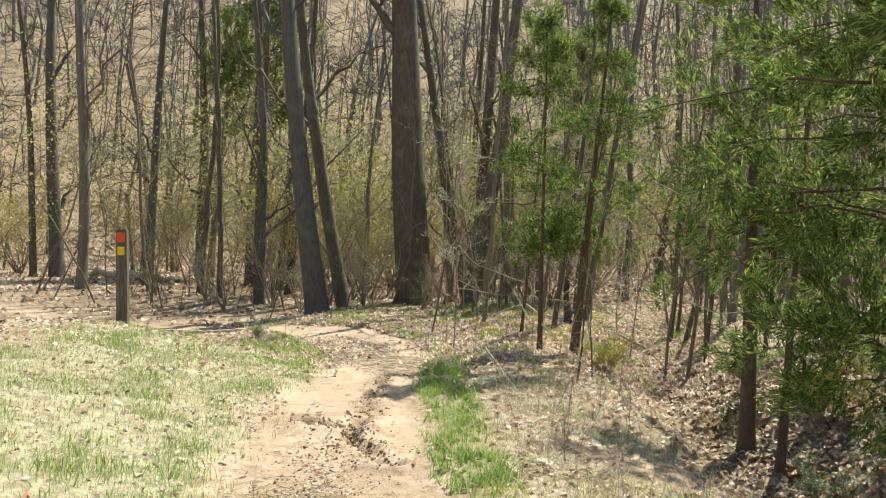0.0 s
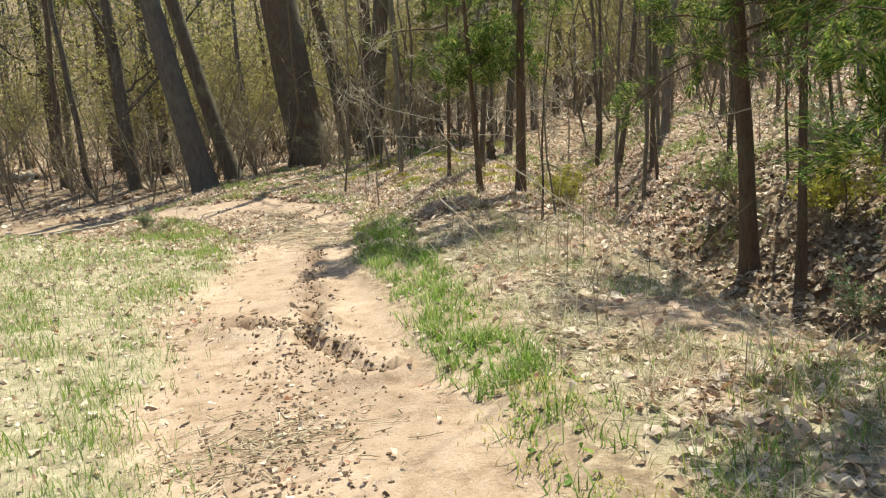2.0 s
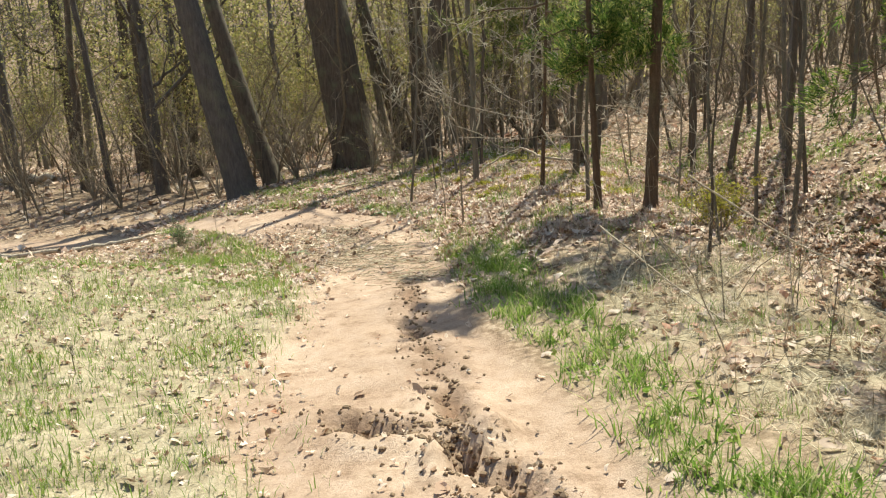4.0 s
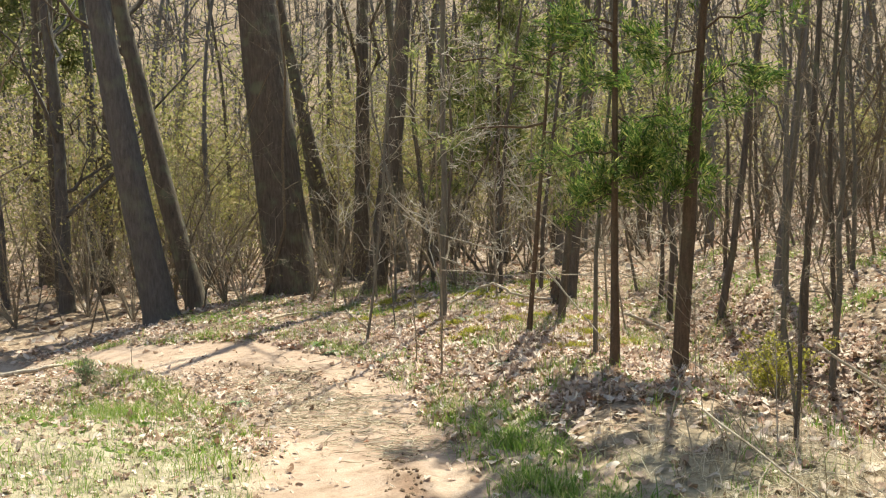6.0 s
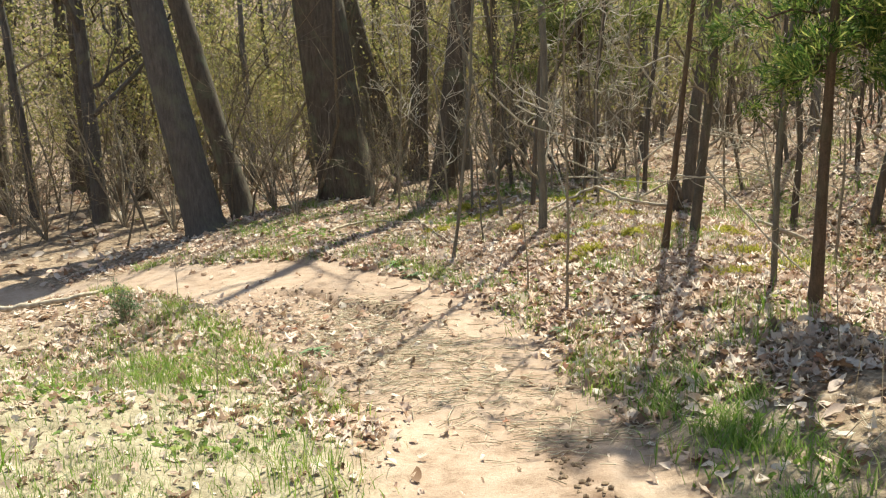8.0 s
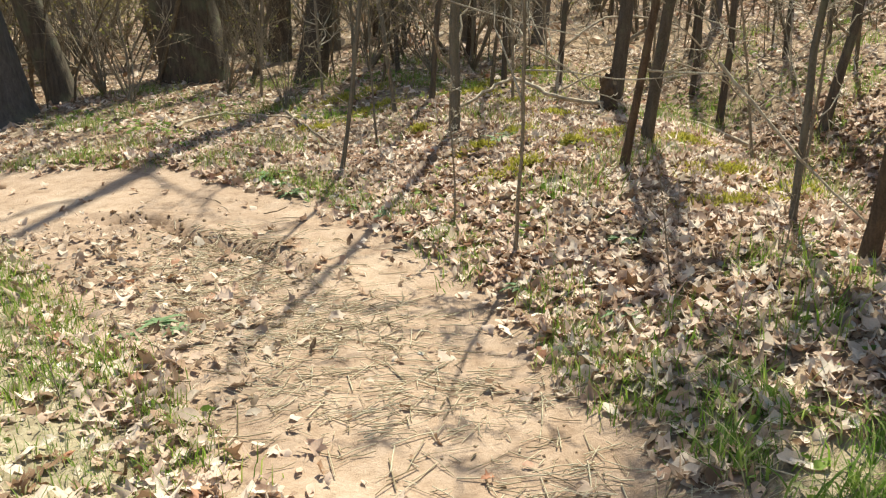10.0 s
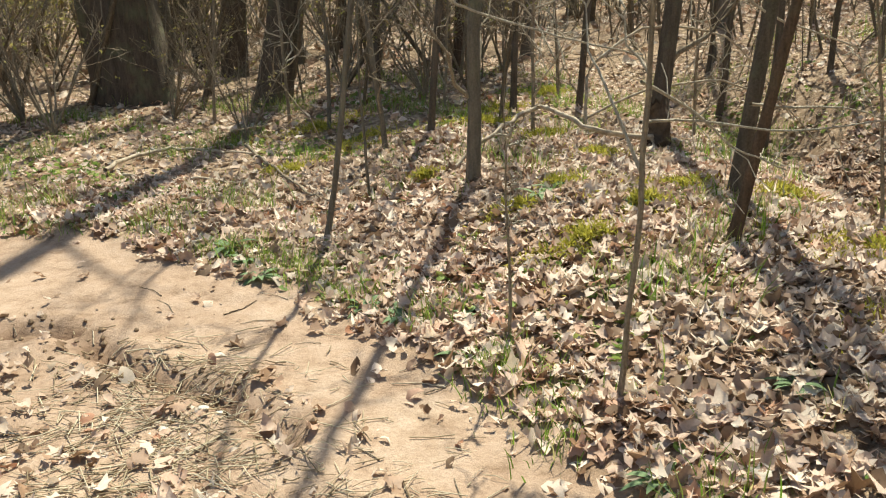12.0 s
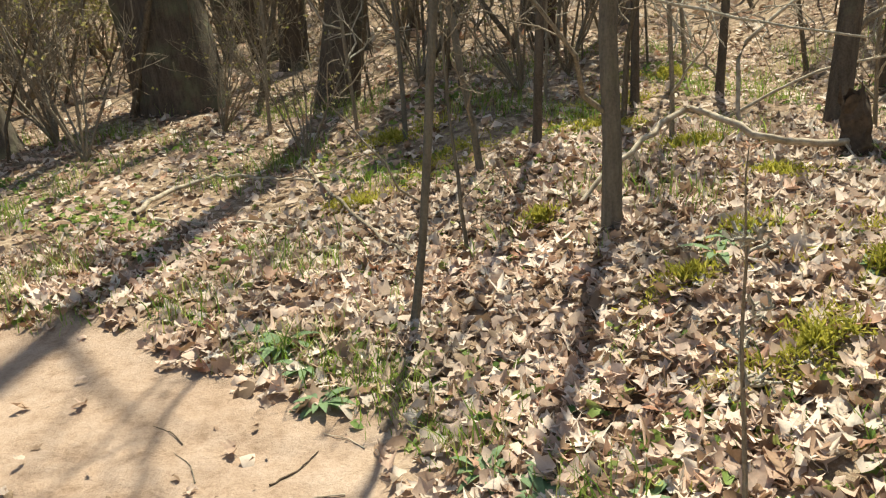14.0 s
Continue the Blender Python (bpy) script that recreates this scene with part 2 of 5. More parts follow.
def offshoots(g, paths, radii, each, length, lo=0.3, up=0.5, rings=5, wild=0.35, thin=0.42):
    """Side shoots from given stems: each a wavering path, with its radii."""
    n, m, _ = paths.shape
    s = g.uniform(lo, 0.98, (n, each)) * (m - 1)
    k = np.clip(s.astype(int), 0, m - 2)
    w = (s - k)[..., None]
    idx = np.arange(n)[:, None]
    root = paths[idx, k] * (1 - w) + paths[idx, k + 1] * w
    along = unit(paths[idx, k + 1] - paths[idx, k])
    side = unit(np.cross(along, g.normal(size=along.shape)))
    way = unit(side + along * g.uniform(0.2, 0.9, (n, each, 1)) + np.array([0, 0, up]))
    ln = length * g.uniform(0.45, 1.1, (n, each)) * (1.15 - 0.75 * s / (m - 1))
    steps = np.linspace(0, 1, rings)
    bend = unit(g.normal(size=way.shape)) * wild
    path = root[:, :, None] + (way[:, :, None] * steps[:, None] + bend[:, :, None] * (steps ** 2)[:, None] * 0.6) * ln[..., None, None]
    path = path + g.normal(size=path.shape) * (ln[..., None, None] * 0.035) * (steps > 0)[:, None]
    r0 = (radii[idx, k] * thin)[..., None] * (1 - 0.8 * steps)
    return path.reshape(-1, rings, 3), r0.reshape(-1, rings)


def trunk_path(g, height, lean, rings=16, wave=0.05, straighten=0.0, lean_y=0.0):
    s = np.linspace(0, 1, rings)
    z = s * height
    k = 1 - straighten * s
    x = lean * z * k + wave * height * 0.25 * (np.sin(s * g.uniform(3, 6) + g.uniform(0, 6)) - math.sin(0)) * s * g.choice([-1, 1]) * 0.3
    y = lean_y * z * k + wave * height * 0.2 * np.sin(s * g.uniform(3, 7)) * s * 0.4
    return np.stack([x, y, z], -1)


def bare_tree(name, x, y, height, radius, lean=0.0, seed=0, material=None, limbs=7, twigs=5, first=0.4, straighten=0.4, label="", group="", flare=0.35, limb_len=0.28, lean_y=0.0, wave=0.16, limb_thin=0.34, limb_material=None, finest=.0025):
    """A leafless tree: a tapered, flared trunk and a crown of limbs and twigs."""
    g = np.random.default_rng(seed)
    tree = new(name)
    tree.matrix_world = pose(x, y, float(ground_height(x, y)) - 0.04)
    rings = 18
    p = trunk_path(g, height, lean, rings, 0.05 if radius > .3 else wave, straighten, lean_y)
    s = np.linspace(0, 1, rings)
    rr = radius * (1 - 0.85 * s ** 1.2) + radius * flare * np.exp(-p[:, 2] / max(0.12, radius * 1.2))
    extra = np.array([0.02, 0.06, 0.13]) * max(1, radius * 6)
    zz = np.sort(np.concatenate([p[:, 2], extra]))
    if radius < .1:
        p[2:, :2] += g.normal(size=(len(p) - 2, 2)) * min(.35 * radius, .014)
    p = np.stack([np.interp(zz, p[:, 2], p[:, 0]), np.interp(zz, p[:, 2], p[:, 1]), zz], -1)
    rr = radius * (1 - 0.85 * (zz / height) ** 1.2) + radius * flare * np.exp(-zz / max(0.1, radius * 1.2))
    sides = 16 if radius > 0.1 else 9
    v, f = tubes(p[None], rr[None], sides)
    ridge = np.array([noise.noise(Vector((a * 9 + seed, b * 9, c * 1.4))) for a, b, c in v])
    v = v + unit(v - np.repeat(p, sides, 0)) * (ridge * 0.16 * np.repeat(rr, sides))[:, None]
    part("trunk", raw_mesh("trunk", v, f, material or BARK), tree)
    l1, r1 = offshoots(g, p[None], rr[None], limbs, height * limb_len, first, 0.5, 7, 0.4, 0.42 if radius > 0.1 else limb_thin)
    pieces = [tubes(l1, r1, 6)]
    l2, r2 = offshoots(g, l1, r1, twigs, height * limb_len * 0.45, 0.25, 0.25, 5, 0.5)
    pieces.append(tubes(l2, np.maximum(r2, finest), 4))
    if twigs > 3:
        l3, r3 = offshoots(g, l2, r2, 3, height * limb_len * 0.2, 0.2, 0.2, 4, 0.5)
        pieces.append(tubes(l3, np.maximum(r3, finest * .8), 3))
    v, f = joined(pieces)
    part("crown", raw_mesh("crown", v, f, limb_material or (material if radius > 0.1 else TWIG)), tree, "bare branching limbs and twigs")
    return tagged(tree, label or "leafless grey-brown tree rising from leaf litter", "tree", group)


def sprays(g, roots, ways, count, length, width, spread=0.55):
    """Feathery foliage: thin blades that fan out around each root."""
    n = len(roots)
    way = unit(ways[:, None] + g.normal(size=(n, count, 3)) * spread)
    start = roots[:, None] + ways[:, None] * g.uniform(-0.5, 0.6, (n, count, 1)) * length + g.normal(size=(n, count, 3)) * length * 0.25
    ln = length * g.uniform(0.5, 1.2, (n, count, 1))
    side = unit(np.cross(way, g.normal(size=way.shape))) * width
    a, b = start, start + way * ln
    mid = (a + b) / 2 + g.normal(size=a.shape) * length * 0.06
    v = np.stack([a, mid + side, b, mid - side], 2).reshape(-1, 3)
    return v, np.arange(len(v)).reshape(-1, 4)


def cedar_tree(name, x, y, height, radius, reach, low, boughs, fans, blades, seed, material, label, lean=0.0, toward=0.0, group="", blade=(0.085, 0.0075), lopsided=0.0, lean_y=0.0, profile=((0, 1), (1, .18)), rises=(-.15, .55), heap=1.15):
    """An evergreen with a stringy trunk, boughs and feathery sprays."""
    g = np.random.default_rng(seed)
    tree = new(name)
    tree.matrix_world = pose(x, y, float(ground_height(x, y)) - 0.04)
    p = trunk_path(g, height, lean, 22, 0.03, 0.0, lean_y)
    rr = radius * (1 - 0.9 * p[:, 2] / height) + radius * 0.3 * np.exp(-p[:, 2] / 0.12)
    v, f = tubes(p[None], rr[None], 10)
    ridge = np.array([noise.noise(Vector((a * 22 + seed, b * 22, c * 1.5))) for a, b, c in v])
    v = v + unit(v - np.repeat(p, 10, 0)) * (ridge * 0.22 * np.repeat(rr, 10))[:, None]
    part("trunk", raw_mesh("trunk", v, f, BARK_RED), tree, "reddish-brown stringy trunk")
    z = low + (height - low) * g.uniform(0, 1, boughs) ** heap
    ang = g.uniform(0, 2 * np.pi, boughs)
    ln = reach * np.interp((z - low) / (height - low), [a for a, b in profile], [b for a, b in profile]) * g.uniform(0.55, 1.1, boughs) * (1 + lopsided * np.cos(ang - math.pi))
    steps = np.linspace(0, 1, 7)
    root = np.stack([np.interp(z, p[:, 2], p[:, 0]), np.interp(z, p[:, 2], p[:, 1]), z], -1)
    out = np.stack([np.cos(ang), np.sin(ang), np.zeros(boughs)], -1)
    rise = g.uniform(rises[0], rises[1], boughs)
    bp = root[:, None] + out[:, None] * (steps * 1.0)[:, None] * ln[:, None, None]
    bp[:, :, 2] += (rise[:, None] * steps - 0.28 * steps ** 2) * ln[:, None]
    bp += g.normal(size=bp.shape) * 0.03 * (steps > 0)[:, None]
    br = 0.011 * (ln / reach + 0.25)[:, None] * (1 - 0.85 * steps)
    b2, r2 = offshoots(g, bp, br, 7, reach * 0.30, 0.15, 0.05, 4, 0.4)
    for k in range(boughs):
        v, f = joined([tubes(bp[k:k + 1], br[k:k + 1], 5), tubes(b2[7 * k:7 * k + 7], np.maximum(r2[7 * k:7 * k + 7], 0.002), 3)])
        part("bough", raw_mesh("bough", v, f, BARK_RED), tree)
    pick = g.integers(0, len(b2), boughs * fans)
    at = g.integers(1, 4, boughs * fans)
    roots = b2[pick, at] + g.normal(size=(len(pick), 3)) * 0.03
    ways = unit(b2[pick, 3] - b2[pick, 0] + np.array([0, 0, 0.05]))
    v, f = sprays(g, roots, ways, blades, blade[0], blade[1], 0.42)
    part("crown", raw_mesh("crown", v, f, material, False), tree, "feathery green sprays")
    return tagged(tree, label, "cedar tree", group)


# ---- the lie of the land ----
def sstep(a, b, v):
    v = np.clip((v - a) / (b - a), 0, 1)
    return v * v * (3 - 2 * v)


def gully_lip(x, y):
    """The undercut edge where the trodden ground breaks off into the gully, 0..1."""
    d, along = .786 * (x - 1.92) + .617 * (y - 7.95), .617 * (x - 1.92) - .786 * (y - 7.95)
    return sstep(.0, .2, d) * (1 - sstep(.45, 1.2, d)) * sstep(-1.6, -.6, along) * (1 - sstep(1.6, 2.3, along))


def ground_height(x, y):
    """A worn trail along a gentle slope, with a gully and a rising bank to its right and wooded hills around."""
    x, y = np.asarray(x, float), np.asarray(y, float)
    zt = np.interp(y, [-5, 0, 5, 10, 13, 16, 22, 40, 70], [.1, .06, -.02, -.06, -.16, -.10, -.04, -.2, -.3])
    xt = np.interp(y, [-5, 0, 3, 5.5, 8, 10, 13, 15, 20], [4, 1.6, .4, -.5, -1.0, -1.3, -1.6, -2, -2.6])
    d = x - xt
    xg = np.interp(y, [-5, 3, 6, 9, 12, 15, 20, 40], [5.2, 4.2, 3.6, 2.9, 2.3, 2.2, 2.6, 6])
    g = x - xg
    far = sstep(9, 12, y)
    right = (.05 + .22 * far) * sstep(.5, 2.0, d)
    gully = -.5 * np.exp(-(g / .75) ** 2) * sstep(2, 6, y) * (1 - sstep(18, 24, y))
    bank = 1.35 * (1 - np.exp(-np.maximum(g - .5, 0) * .17))
    left = .13 * np.maximum(-d - .9, 0) * (1 - sstep(11.5, 13.5, y)) * (1 - sstep(3.2, 7, -d)) - .10 * sstep(.8, 2.5, -d) * sstep(11, 13, y) - .01 * np.maximum(-d - 2.5, 0) * sstep(11, 13, y)
    left = left - .27 * sstep(4.3, 6.2, -x) * sstep(13.8, 16.4, y) * (1 - sstep(19.5, 22.5, y)) * (1 - sstep(9, 13, -x))
    hill = .5 * np.maximum(np.hypot(x + 3, y - 8) - 36, 0) * sstep(0, .6, (y + 4) / (np.abs(x + 3) + y + 20))
    hill = np.minimum(hill, 44)
    return zt + right + gully + bank + left + hill - .30 * gully_lip(x, y)


# x, y, half-width; narrowed past the bend, darker litter standing in for broad shade
TRAIL = np.array([(2.6, -3, 1.0), (1.9, 0, .95), (.9, 3, .85), (.35, 4.8, .78), (-.16, 6, .75), (-.55, 7.3, .78), (-.9, 8.3, .78), (-1.1, 9.7, .62), (-1.28, 11.3, .58),
                  (-1.6, 12.6, .8), (-2.05, 13.7, .95), (-2.65, 14.7, .98), (-3.6, 15.6, .75), (-5, 16.3, .48), (-8, 17.2, .4), (-14, 18, .4)])
RUT = np.array([(-1.0, 11.0), (-.92, 10.1), (-.8, 9.3), (-.62, 8.65), (-.51, 7.9), (-.39, 7.35), (-.21, 7.2), (-.08, 6.85), (.11, 6.66)])
RUT3 = np.array([(-3.1, 14.75), (-2.65, 14.6), (-2.35, 14.2), (-2.0, 13.9), (-1.75, 13.5)])
RUT2 = np.array([(-1.0, 7.9), (-.8, 7.75), (-.6, 7.72), (-.45, 7.6)])


def from_line(line, x, y):
    """Distance from a line of points, and where along it the nearest place lies (as a point number)."""
    best, where = np.full(np.shape(x), 1e9), np.zeros(np.shape(x))
    for i in range(len(line) - 1):
        a, b = line[i, :2], line[i + 1, :2]
        ab = b - a
        s = np.clip(((x - a[0]) * ab[0] + (y - a[1]) * ab[1]) / (ab @ ab), 0, 1)
        d = np.hypot(x - a[0] - s * ab[0], y - a[1] - s * ab[1])
        near = d < best
        best, where = np.where(near, d, best), np.where(near, i + s, where)
    return best, where


def wander(x, y, scale, seed=0.0):
    """Smooth value noise in -1..1 for arrays, as a sum of waves."""
    a = np.sin(x * scale * 1.3 + seed + 1.7 * np.sin(y * scale * .9 + seed * 2)) + np.sin(y * scale * 1.1 + 2.1 * seed + 1.3 * np.sin(x * scale * 1.7 + seed))
    b = np.sin(x * scale * 3.1 + y * scale * 2.3 + seed * 5) * .6 + np.sin(y * scale * 3.7 - x * scale * 1.9 + seed * 3) * .6
    return (a + b) / 3.2


def trail_mask(x, y):
    d, w = from_line(TRAIL, x, y)
    half = np.interp(w, np.arange(len(TRAIL)), TRAIL[:, 2])
    return 1 - sstep(-.16, .16, d - half + .16 * wander(x, y, 2.3, 1.0))


def grass_mask(x, y):
    """The thin lawn left of the trail."""
    xt = np.interp(y, TRAIL[:14, 1], TRAIL[:14, 0])
    d = xt - x
    near = np.interp(y, [10.6, 12, 13.5], [.3, .75, .95])
    return sstep(near, near + .45, d) * (1 - sstep(3.0, 4.6, d + .5 * wander(x, y, 1.1, 4))) * (1 - sstep(12.6, 14.6, y + .6 * wander(x, y, 1.3, 2))) * sstep(-6, 0, y + 4)


def verge_mask(x, y):
    """The lush strip along the trail's right edge."""
    xr = np.interp(y, [3.0, 5.5, 6.3, 7.4, 8.4, 10, 11.4, 12.4], [1.5, .92, .77, .43, .20, -.22, -.42, -.5])
    wide = np.interp(y, [3.0, 5.0, 6.3, 8.4, 10.3, 12.4], [.05, .22, .30, .29, .31, .14])
    thick = np.interp(y, [3.0, 5.0, 6.0, 6.4, 7.0, 7.5, 8.2, 8.8, 11.2, 12.4], [0, .12, .5, 1, 1, .45, .6, 1, 1, 0])
    return (1 - sstep(.5, 1.2, np.abs(x - xr - .05) / wide + .45 * wander(x, y, 4.0, 3))) * thick * (.5 + .5 * sstep(-.5, .3, wander(x, y, 6.5, 11)))


def straw_mask(x, y):
    """Dry grass between the green strip and the gully."""
    xr = np.interp(y, [3.0, 5.5, 6.3, 7.4, 8.4, 10, 11.4], [1.6, 1.1, .95, .65, .45, 0.0, -.2])
    return sstep(0, .3, x - xr) * (1 - sstep(1.5, 2.2, x - xr + .3 * wander(x, y, 2, 7))) * sstep(1.0, 3.0, y) * (1 - sstep(9.6, 11.2, y))


def bare_patch(x, y):
    """Pale trodden soil between the dry grass and the gully."""
    u, w = (x - 2.1) * .79 - (y - 6.95) * .61, (x - 2.1) * .61 + (y - 6.95) * .79
    return 1 - sstep(.6, 1.1, np.hypot(u / 1.15, w / .5) + .35 * wander(x, y, 3.3, 4.4))


def spaced(lo, hi, fine_lo, fine_hi, step, grow=1.16):
    mid = list(np.arange(fine_lo, fine_hi + step / 2, step))
    out, s = [mid[0]], step
    while out[-1] > lo:
        s *= grow
        out.append(out[-1] - s)
    up, s = [mid[-1]], step
    while up[-1] < hi:
        s *= grow
        up.append(up[-1] + s)
    return np.array(sorted(out[1:]) + mid + up[1:])


SURFACE = {}


def surface(x, y):
    """The height of the built ground at places."""
    xs, ys, z = SURFACE["x"], SURFACE["y"], SURFACE["z"]
    x, y = np.asarray(x, float), np.asarray(y, float)
    i, j = np.clip(np.searchsorted(xs, x) - 1, 0, len(xs) - 2), np.clip(np.searchsorted(ys, y) - 1, 0, len(ys) - 2)
    u, w = (x - xs[i]) / (xs[i + 1] - xs[i]), (y - ys[j]) / (ys[j + 1] - ys[j])
    return (z[i, j] * (1 - u) + z[i + 1, j] * u) * (1 - w) + (z[i, j + 1] * (1 - u) + z[i + 1, j + 1] * u) * w


def build_ground():
    xs, ys = spaced(-170, 170, -5.2, 4.2, 0.05), spaced(-170, 170, 2.0, 18.5, 0.05)
    x, y = np.meshgrid(xs, ys, indexing="ij")
    z = ground_height(x, y)
    trail = trail_mask(x, y)
    near = (x > -9) & (x < 9) & (y > -2) & (y < 26)
    lumps = np.zeros(x.shape)
    for i, j in np.argwhere(near):
        a, b = x[i, j], y[i, j]
        lumps[i, j] = noise.noise(Vector((a * 1.1, b * 1.1, 3.0))) * .045 + noise.noise(Vector((a * 4.5, b * 4.5, 8.0))) * .022 + noise.noise(Vector((a * 12, b * 12, 1.0))) * .010
    crumble = np.exp(-(np.minimum(from_line(RUT, x, y)[0], from_line(RUT2, x, y)[0] * .7) / .22) ** 2)
    bed = np.interp(y, [-5, 3, 6, 9, 12, 15, 20, 40], [5.2, 4.2, 3.6, 2.9, 2.3, 2.2, 2.6, 6])
    torn = np.exp(-((x - bed - .3) / .9) ** 2) * sstep(5, 8, y) * (1 - sstep(17, 20, y))
    z = z + lumps * (1 - .55 * trail + 1.3 * crumble + 2.6 * torn) - .03 * trail
    for line, deep, wide in ((RUT, .12, .06), (RUT2, .10, .07), (RUT3, .05, .055)):
        d, w = from_line(line, x, y)
        d = d + .05 * wander(x, y, 14, 2)
        deep = deep * np.interp(y, [7.4, 8.2, 9, 11], [1, .5, .18, .05]) if line is RUT else deep
        deep = deep * (.35 + .85 * sstep(-.4, .3, wander(x, y, 8, 6)))
        z = z - deep * np.exp(-(d / wide) ** 2) + deep * .35 * np.exp(-((d - wide * 2.2) / wide) ** 2)
    SURFACE["x"], SURFACE["y"], SURFACE["z"] = xs, ys, z
    v = np.stack([x, y, z], -1).reshape(-1, 3)
    ny = len(ys)
    i, j = np.meshgrid(np.arange(len(xs) - 1), np.arange(ny - 1), indexing="ij")
    b = (i * ny + j).ravel()
    f = np.stack([b, b + ny, b + ny + 1, b + 1], -1)
    me = raw_mesh("ground", v, f, GROUND)
    grass = np.clip(grass_mask(x, y) + verge_mask(x, y) * .7 + straw_mask(x, y), 0, 1)
    xg = np.interp(y, [-5, 3, 6, 9, 12, 15, 20, 40], [5.2, 4.2, 3.6, 2.9, 2.3, 2.2, 2.6, 6])
    red = np.exp(-((x - xg - .25) / .6) ** 2) * sstep(4, 7, y) * (1 - sstep(16, 19, y)) * .9 * sstep(-.3, .3, wander(x, y, 2.4, 13))
    red = np.maximum(red, .85 * gully_lip(x, y))
    pale = np.maximum(straw_mask(x, y) * sstep(0.0, .5, wander(x, y, 1.7, 9)) * .8, bare_patch(x, y))
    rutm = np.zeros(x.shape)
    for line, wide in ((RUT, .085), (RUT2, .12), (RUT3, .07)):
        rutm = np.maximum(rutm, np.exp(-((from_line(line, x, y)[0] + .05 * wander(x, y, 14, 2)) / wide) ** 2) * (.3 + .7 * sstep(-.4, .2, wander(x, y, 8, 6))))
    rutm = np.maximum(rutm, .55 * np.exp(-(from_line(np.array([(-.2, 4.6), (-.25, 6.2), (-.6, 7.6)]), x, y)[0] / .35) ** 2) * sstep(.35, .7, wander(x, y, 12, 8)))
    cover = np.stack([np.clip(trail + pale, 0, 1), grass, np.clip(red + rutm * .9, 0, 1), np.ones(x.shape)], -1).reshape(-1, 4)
    at = me.color_attributes.new("cover", "FLOAT_COLOR", "POINT")
    at.data.foreach_set("color", cover.astype(np.float32).ravel())
    return tagged(new("ground", me), "tan dirt trail through thin grass and leaf litter", "ground", kind="structure")


ground = build_ground()


# ---- trees beside the trail ----
# x, y, height, radius, lean to the right per metre, bark
OAK = "thick grey-brown oak trunk at the bend of the trail"
bare_tree("tree", -3.12, 21.3, 19, .43, -.088, 11, BARK, 8, 4, .4, .2, OAK, flare=.16, lean_y=.04)
bare_tree("tree", -4.85, 19.3, 15, .235, -.19, 12, BARK_ASH, 6, 4, .4, .6, "grey trunk leaning over its own shadow", flare=.35)
bare_tree("tree", -4.55, 20.3, 14, .165, -.25, 13, BARK, 6, 4, .4, .5, "brown trunk leaning beside a grey one", flare=.3)
bare_tree("tree", -2.45, 25.2, 13, .165, -.26, 14, BARK, 6, 4, .2, .3, "slim brown trunk leaning behind the thick oak")
bare_tree("tree", -1.62, 20.3, 14, .17, .17, 15, BARK, 6, 4, .35, .5, "brown trunk leaning away from the oak")
bare_tree("tree", -2.05, 23.5, 14, .165, .06, 16, BARK, 6, 4, .35, .3, "straight brown trunk behind the oak")
for n, (x, y, h, r, lean) in enumerate([
        (-9.7, 26.7, 13, .17, -.03), (-8.3, 25.6, 12, .13, .03), (-9.2, 22.3, 11, .09, .02), (-17.3, 27.8, 17, .24, -.09), (-17.8, 27.2, 15, .12, -.10),
        (-8.4, 21.8, 13, .075, -.04), (-7.6, 22.4, 11, .11, -.04), (-7.1, 21.3, 12, .12, -.04), (-7.2, 23.6, 12, .13, .05), (-12.0, 24.5, 14, .15, .04), (-13.6, 31.0, 16, .2, -.03)]):
    bare_tree("tree", x, y, h, r, lean, 30 + n, (BARK, BARK_ASH)[n % 2], 8, 4, .22, .4, "slender brown tree at the edge of the woods", "trees beyond the trail", wave=.34)
